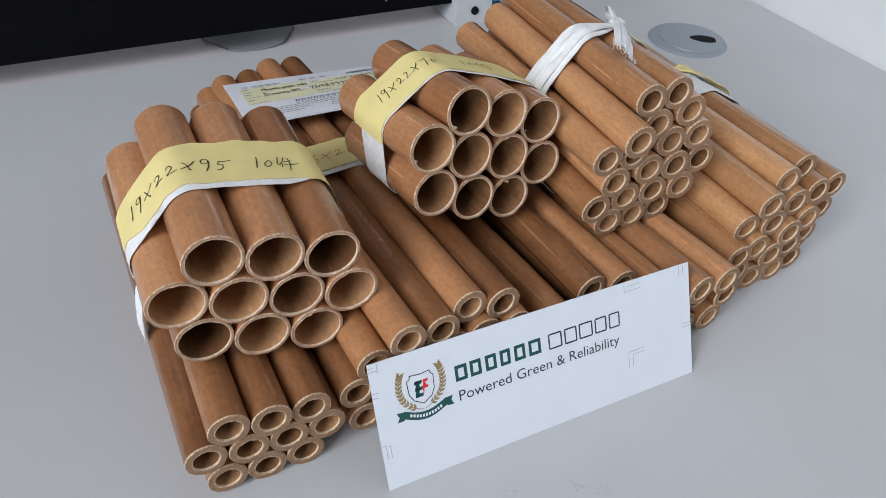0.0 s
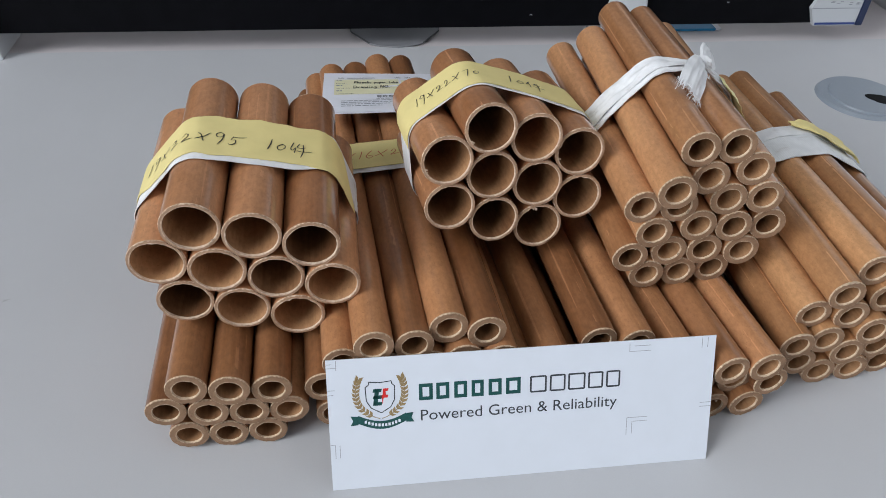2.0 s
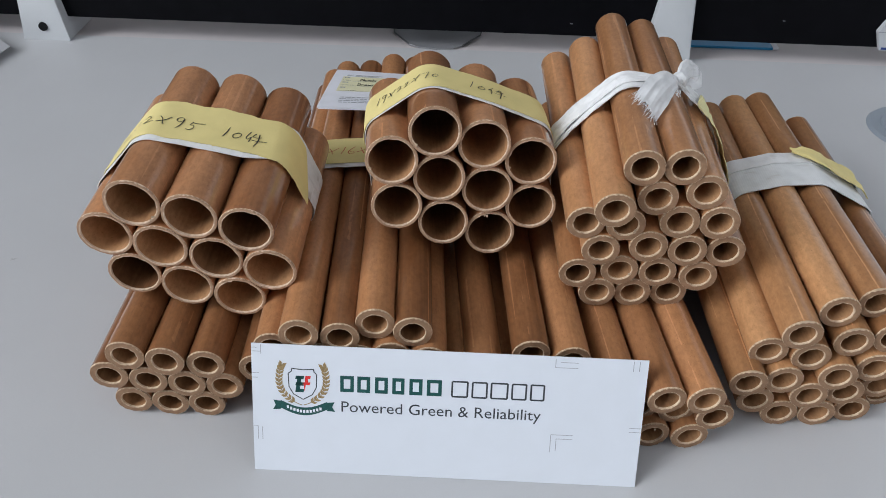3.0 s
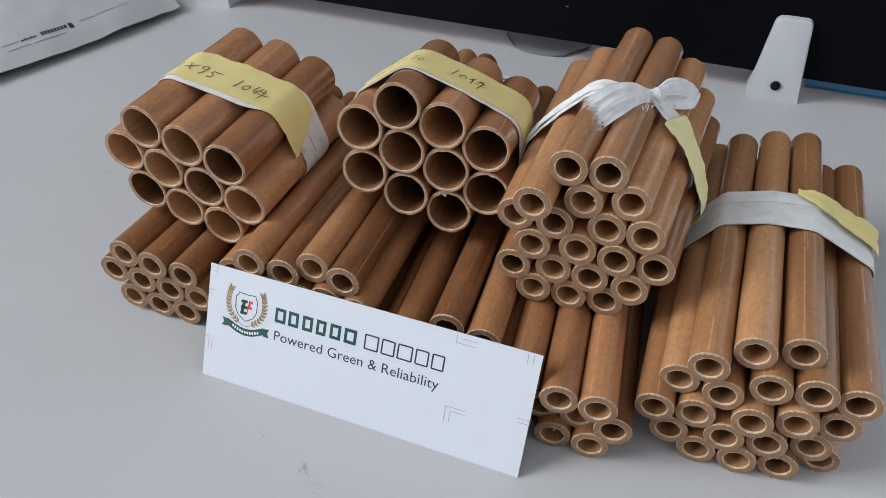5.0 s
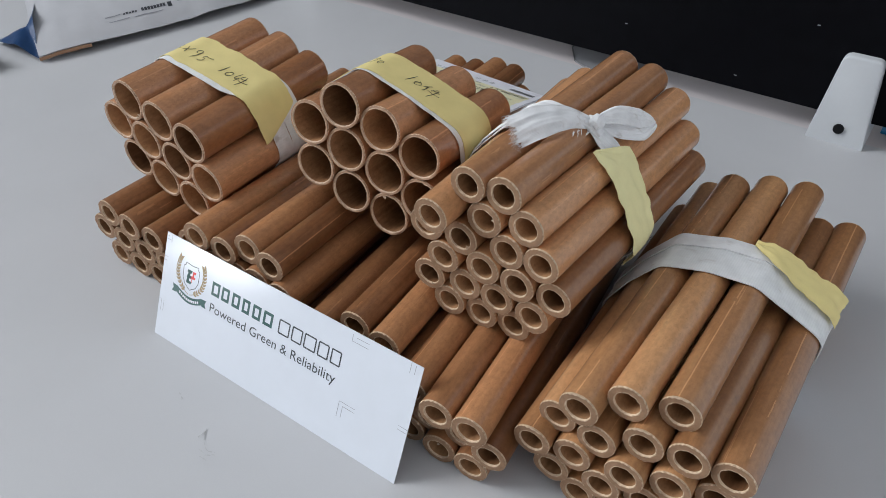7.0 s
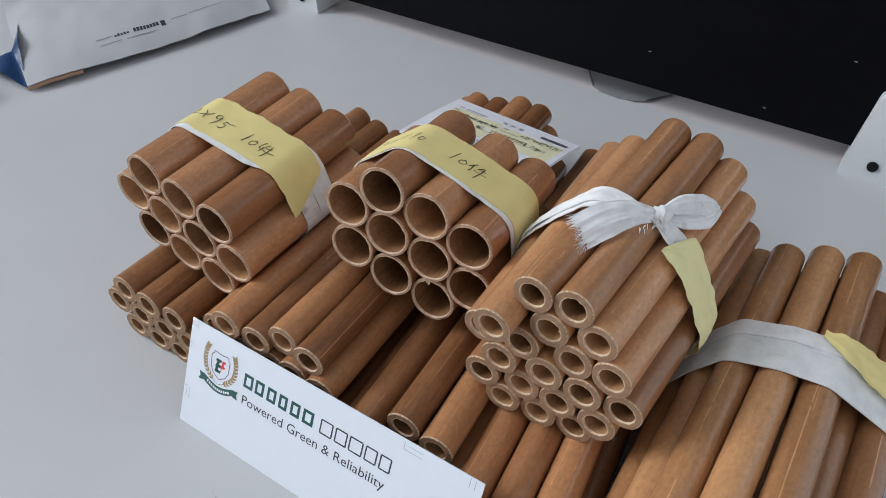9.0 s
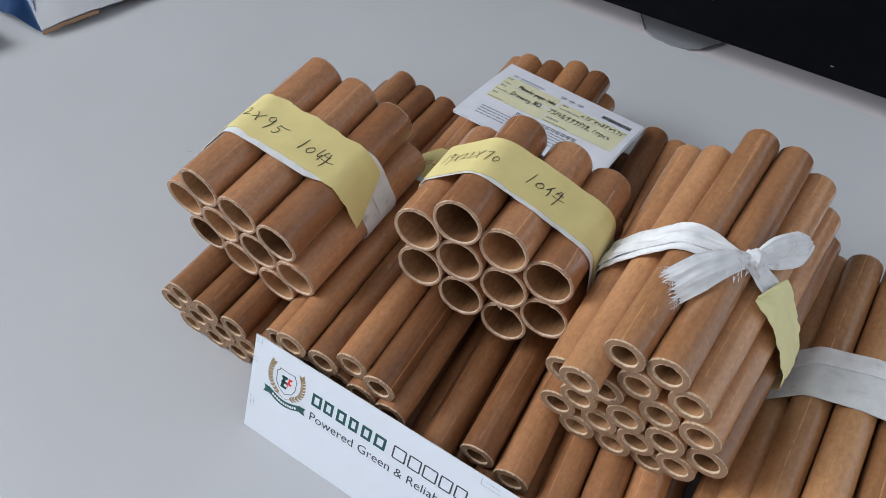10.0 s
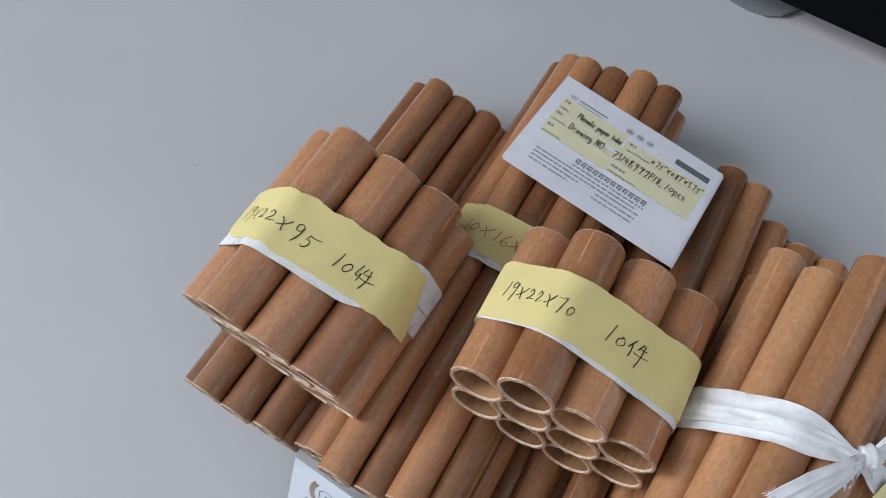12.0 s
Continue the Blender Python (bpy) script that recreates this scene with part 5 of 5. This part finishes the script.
def bag_point(a, b, lift=0.0):
    """a along the near edge away from the viewer, b across."""
    p = BAG[0] * (1 - a) * (1 - b) + BAG[1] * a * (1 - b) + BAG[2] * a * b + BAG[3] * (1 - a) * b
    puff = 0.019 * (math.sin(math.pi * min(1, b * 1.3 + 0.012)) ** 0.6) * (math.sin(math.pi * (0.06 + 0.88 * a)) ** 0.45)
    p.x += 0.006 * math.sin(math.pi * a) * (1 - b)
    ripple = 0.0022 * noise.noise(Vector((a * 5, b * 4, 3))) + 0.0012 * noise.noise(Vector((a * 14, b * 9, 8)))
    return p + Vector((0, 0, 0.0016 * (0.5 + 0.5 * math.sin(9 * a)) * (1 - b) + puff + ripple + 0.001 + lift))


bag = thing("mailing_bag", "padded white plastic mailing bag with grey print and blue lining", "mailing bag", at=tuple(BAG[0]))
grid = [[bag_point(i / 40, j / 24) - BAG[0] for j in range(25)] for i in range(41)]
part("bag_front", slab(grid, 0.0006, lambda i, j: Vector((0, 0, 1))), BAG_WHITE, bag, smooth=True)
under = [[Vector((*(bag_point(0.04 + 0.9 * i / 20, 0.10 + 0.88 * j / 12)).to_2d(), 0.0006)) - BAG[0] for j in range(13)] for i in range(21)]
part("bag_back", slab(under, 0.0005, lambda i, j: Vector((0, 0, 1))), BAG_BLUE, bag, "dark blue lining")
grid = [[(bag_point(i / 30 * 0.19, 0.0) + Vector((0.0009, -0.0004, -0.0014 * j - 0.0002))) - BAG[0] for j in range(3)] for i in range(31)]
part("orange_edge", slab(grid, 0.0004, lambda i, j: Vector((1, 0, 0))), BAG_ORANGE, bag, "orange printed edge", smooth=True)
bm = bmesh.new()
flap = [(-346, 152, 4), (-372, 148, 12), (-414, 151, 3), (-420, 190, 2), (-432, 205, 16), (-395, 182, 22)]
vs = [bm.verts.new(Vector(p) / 1000 - BAG[0]) for p in flap]
mid = bm.verts.new(Vector((-392, 172, 15)) / 1000 - BAG[0])
for i in range(6):
    bm.faces.new((vs[i], vs[(i + 1) % 6], mid))
bmesh.ops.subdivide_edges(bm, edges=bm.edges, cuts=4, use_grid_fill=True)
for v in bm.verts:
    v.co.z += 0.002 * noise.noise(v.co * 60)
part("open_mouth", bm, BAG_BLUE, bag, "dark blue crumpled opening", True)


def bag_bars(rows, material):
    bm = bmesh.new()
    for a0, a1, b0, b1 in rows:
        a0, a1, b0, b1 = a0 - 0.06, a1 - 0.06, b0 * 0.9, b1 * 0.9
        g = [[bag_point(a0 + (a1 - a0) * i / 6, b0 + (b1 - b0) * j / 2, 0.0008) - BAG[0] for j in range(3)] for i in range(7)]
        for i in range(6):
            for j in range(2):
                bm.faces.new([bm.verts.new(q) for q in (g[i][j], g[i + 1][j], g[i + 1][j + 1], g[i][j + 1])])
    part("fine_print", bm, material, bag, "grey bars of print", True)


bag_bars([(0.40 + 0.012 * i, 0.4085 + 0.012 * i, 0.105, 0.114 + 0.004 * (i % 2)) for i in range(5)] + [(0.475 + 0.013 * i, 0.485 + 0.013 * i, 0.10, 0.122) for i in range(8)] + [(0.585, 0.603, 0.09, 0.125)], INK_GREY)
bag_bars([(0.33, 0.39, 0.112, 0.118), (0.34, 0.42, 0.078, 0.083), (0.44, 0.56, 0.074, 0.079), (0.63, 0.70, 0.113, 0.118), (0.71, 0.86, 0.117, 0.122)], INK_PALE)

plug = thing("cable_plug", "small black rubber cable end on the desk", "cable end", at=(-0.392, 0.117, 0))
bm = box(bmesh.new(), -0.022, 0.024, -0.010, 0.012, 0.0, 0.014, 0.004, 3)
for v in bm.verts:
    v.co += Vector((0.0015 * noise.noise(v.co * 90), 0.0015 * noise.noise(v.co * 90 + Vector((5, 0, 0))), 0))
    v.co.z = max(0.0, v.co.z)
part("plug_body", bm, RUBBER_BLACK, plug, smooth=True)


# ---- scuffs on the desk ----
def scuff(lines, width, label):
    bm = bmesh.new()
    rng = random.Random(len(lines) * 7 + int(abs(lines[0][0][0])))
    for pts in lines:
        fine = []
        for (x0, y0), (x1, y1) in zip(pts, pts[1:]):
            fine += [(x0 + (x1 - x0) * i / 4 + rng.uniform(-0.3, 0.3), y0 + (y1 - y0) * i / 4 + rng.uniform(-0.3, 0.3)) for i in range(4)]
        fine.append(pts[-1])
        for i, (p, q) in enumerate(zip(fine, fine[1:])):
            if rng.random() < 0.85:
                stroke(bm, [p, q], width * rng.uniform(0.35, 1.2))
    for v in bm.verts:
        v.co = Vector((v.co.x / 1000, v.co.y / 1000, 0.00025))
    return tagged(new("scuff_mark", finish(bm, "scuff_mark", SCUFF, False)), label, "scuff", "desk scuffs")


SCUFF = plain("grey_scuff", (0.45, 0.45, 0.46), 0.6, grain=0.2, scale=900)
scuff([[(70.0, -26.5), (72.5, -29.5), (76.5, -33.0)], [(76.5, -34.0), (80.5, -34.6), (83.6, -33.2)], [(76.0, -35.8), (80.5, -36.6), (84.5, -34.2)], [(79.0, -38.2), (83.6, -38.4)], [(71.0, -27.0), (70.8, -32.0)]], 0.55, "grey scuff scratches on the desk top")
scuff([[(43.0, -19.6), (46.0, -20.8), (47.6, -21.6)]], 0.7, "short grey scuff on the desk top")
scuff([[(274.0, 6.2), (276.5, 6.4)], [(277.0, 8.6), (279.6, 8.2)]], 0.9, "tiny dark scuff on the desk top")
scuff([[(-165.0, 121.4), (-160.4, 124.0)], [(-163.8, 123.6), (-161.4, 122.2)]], 0.8, "tiny dark scuff on the desk top")
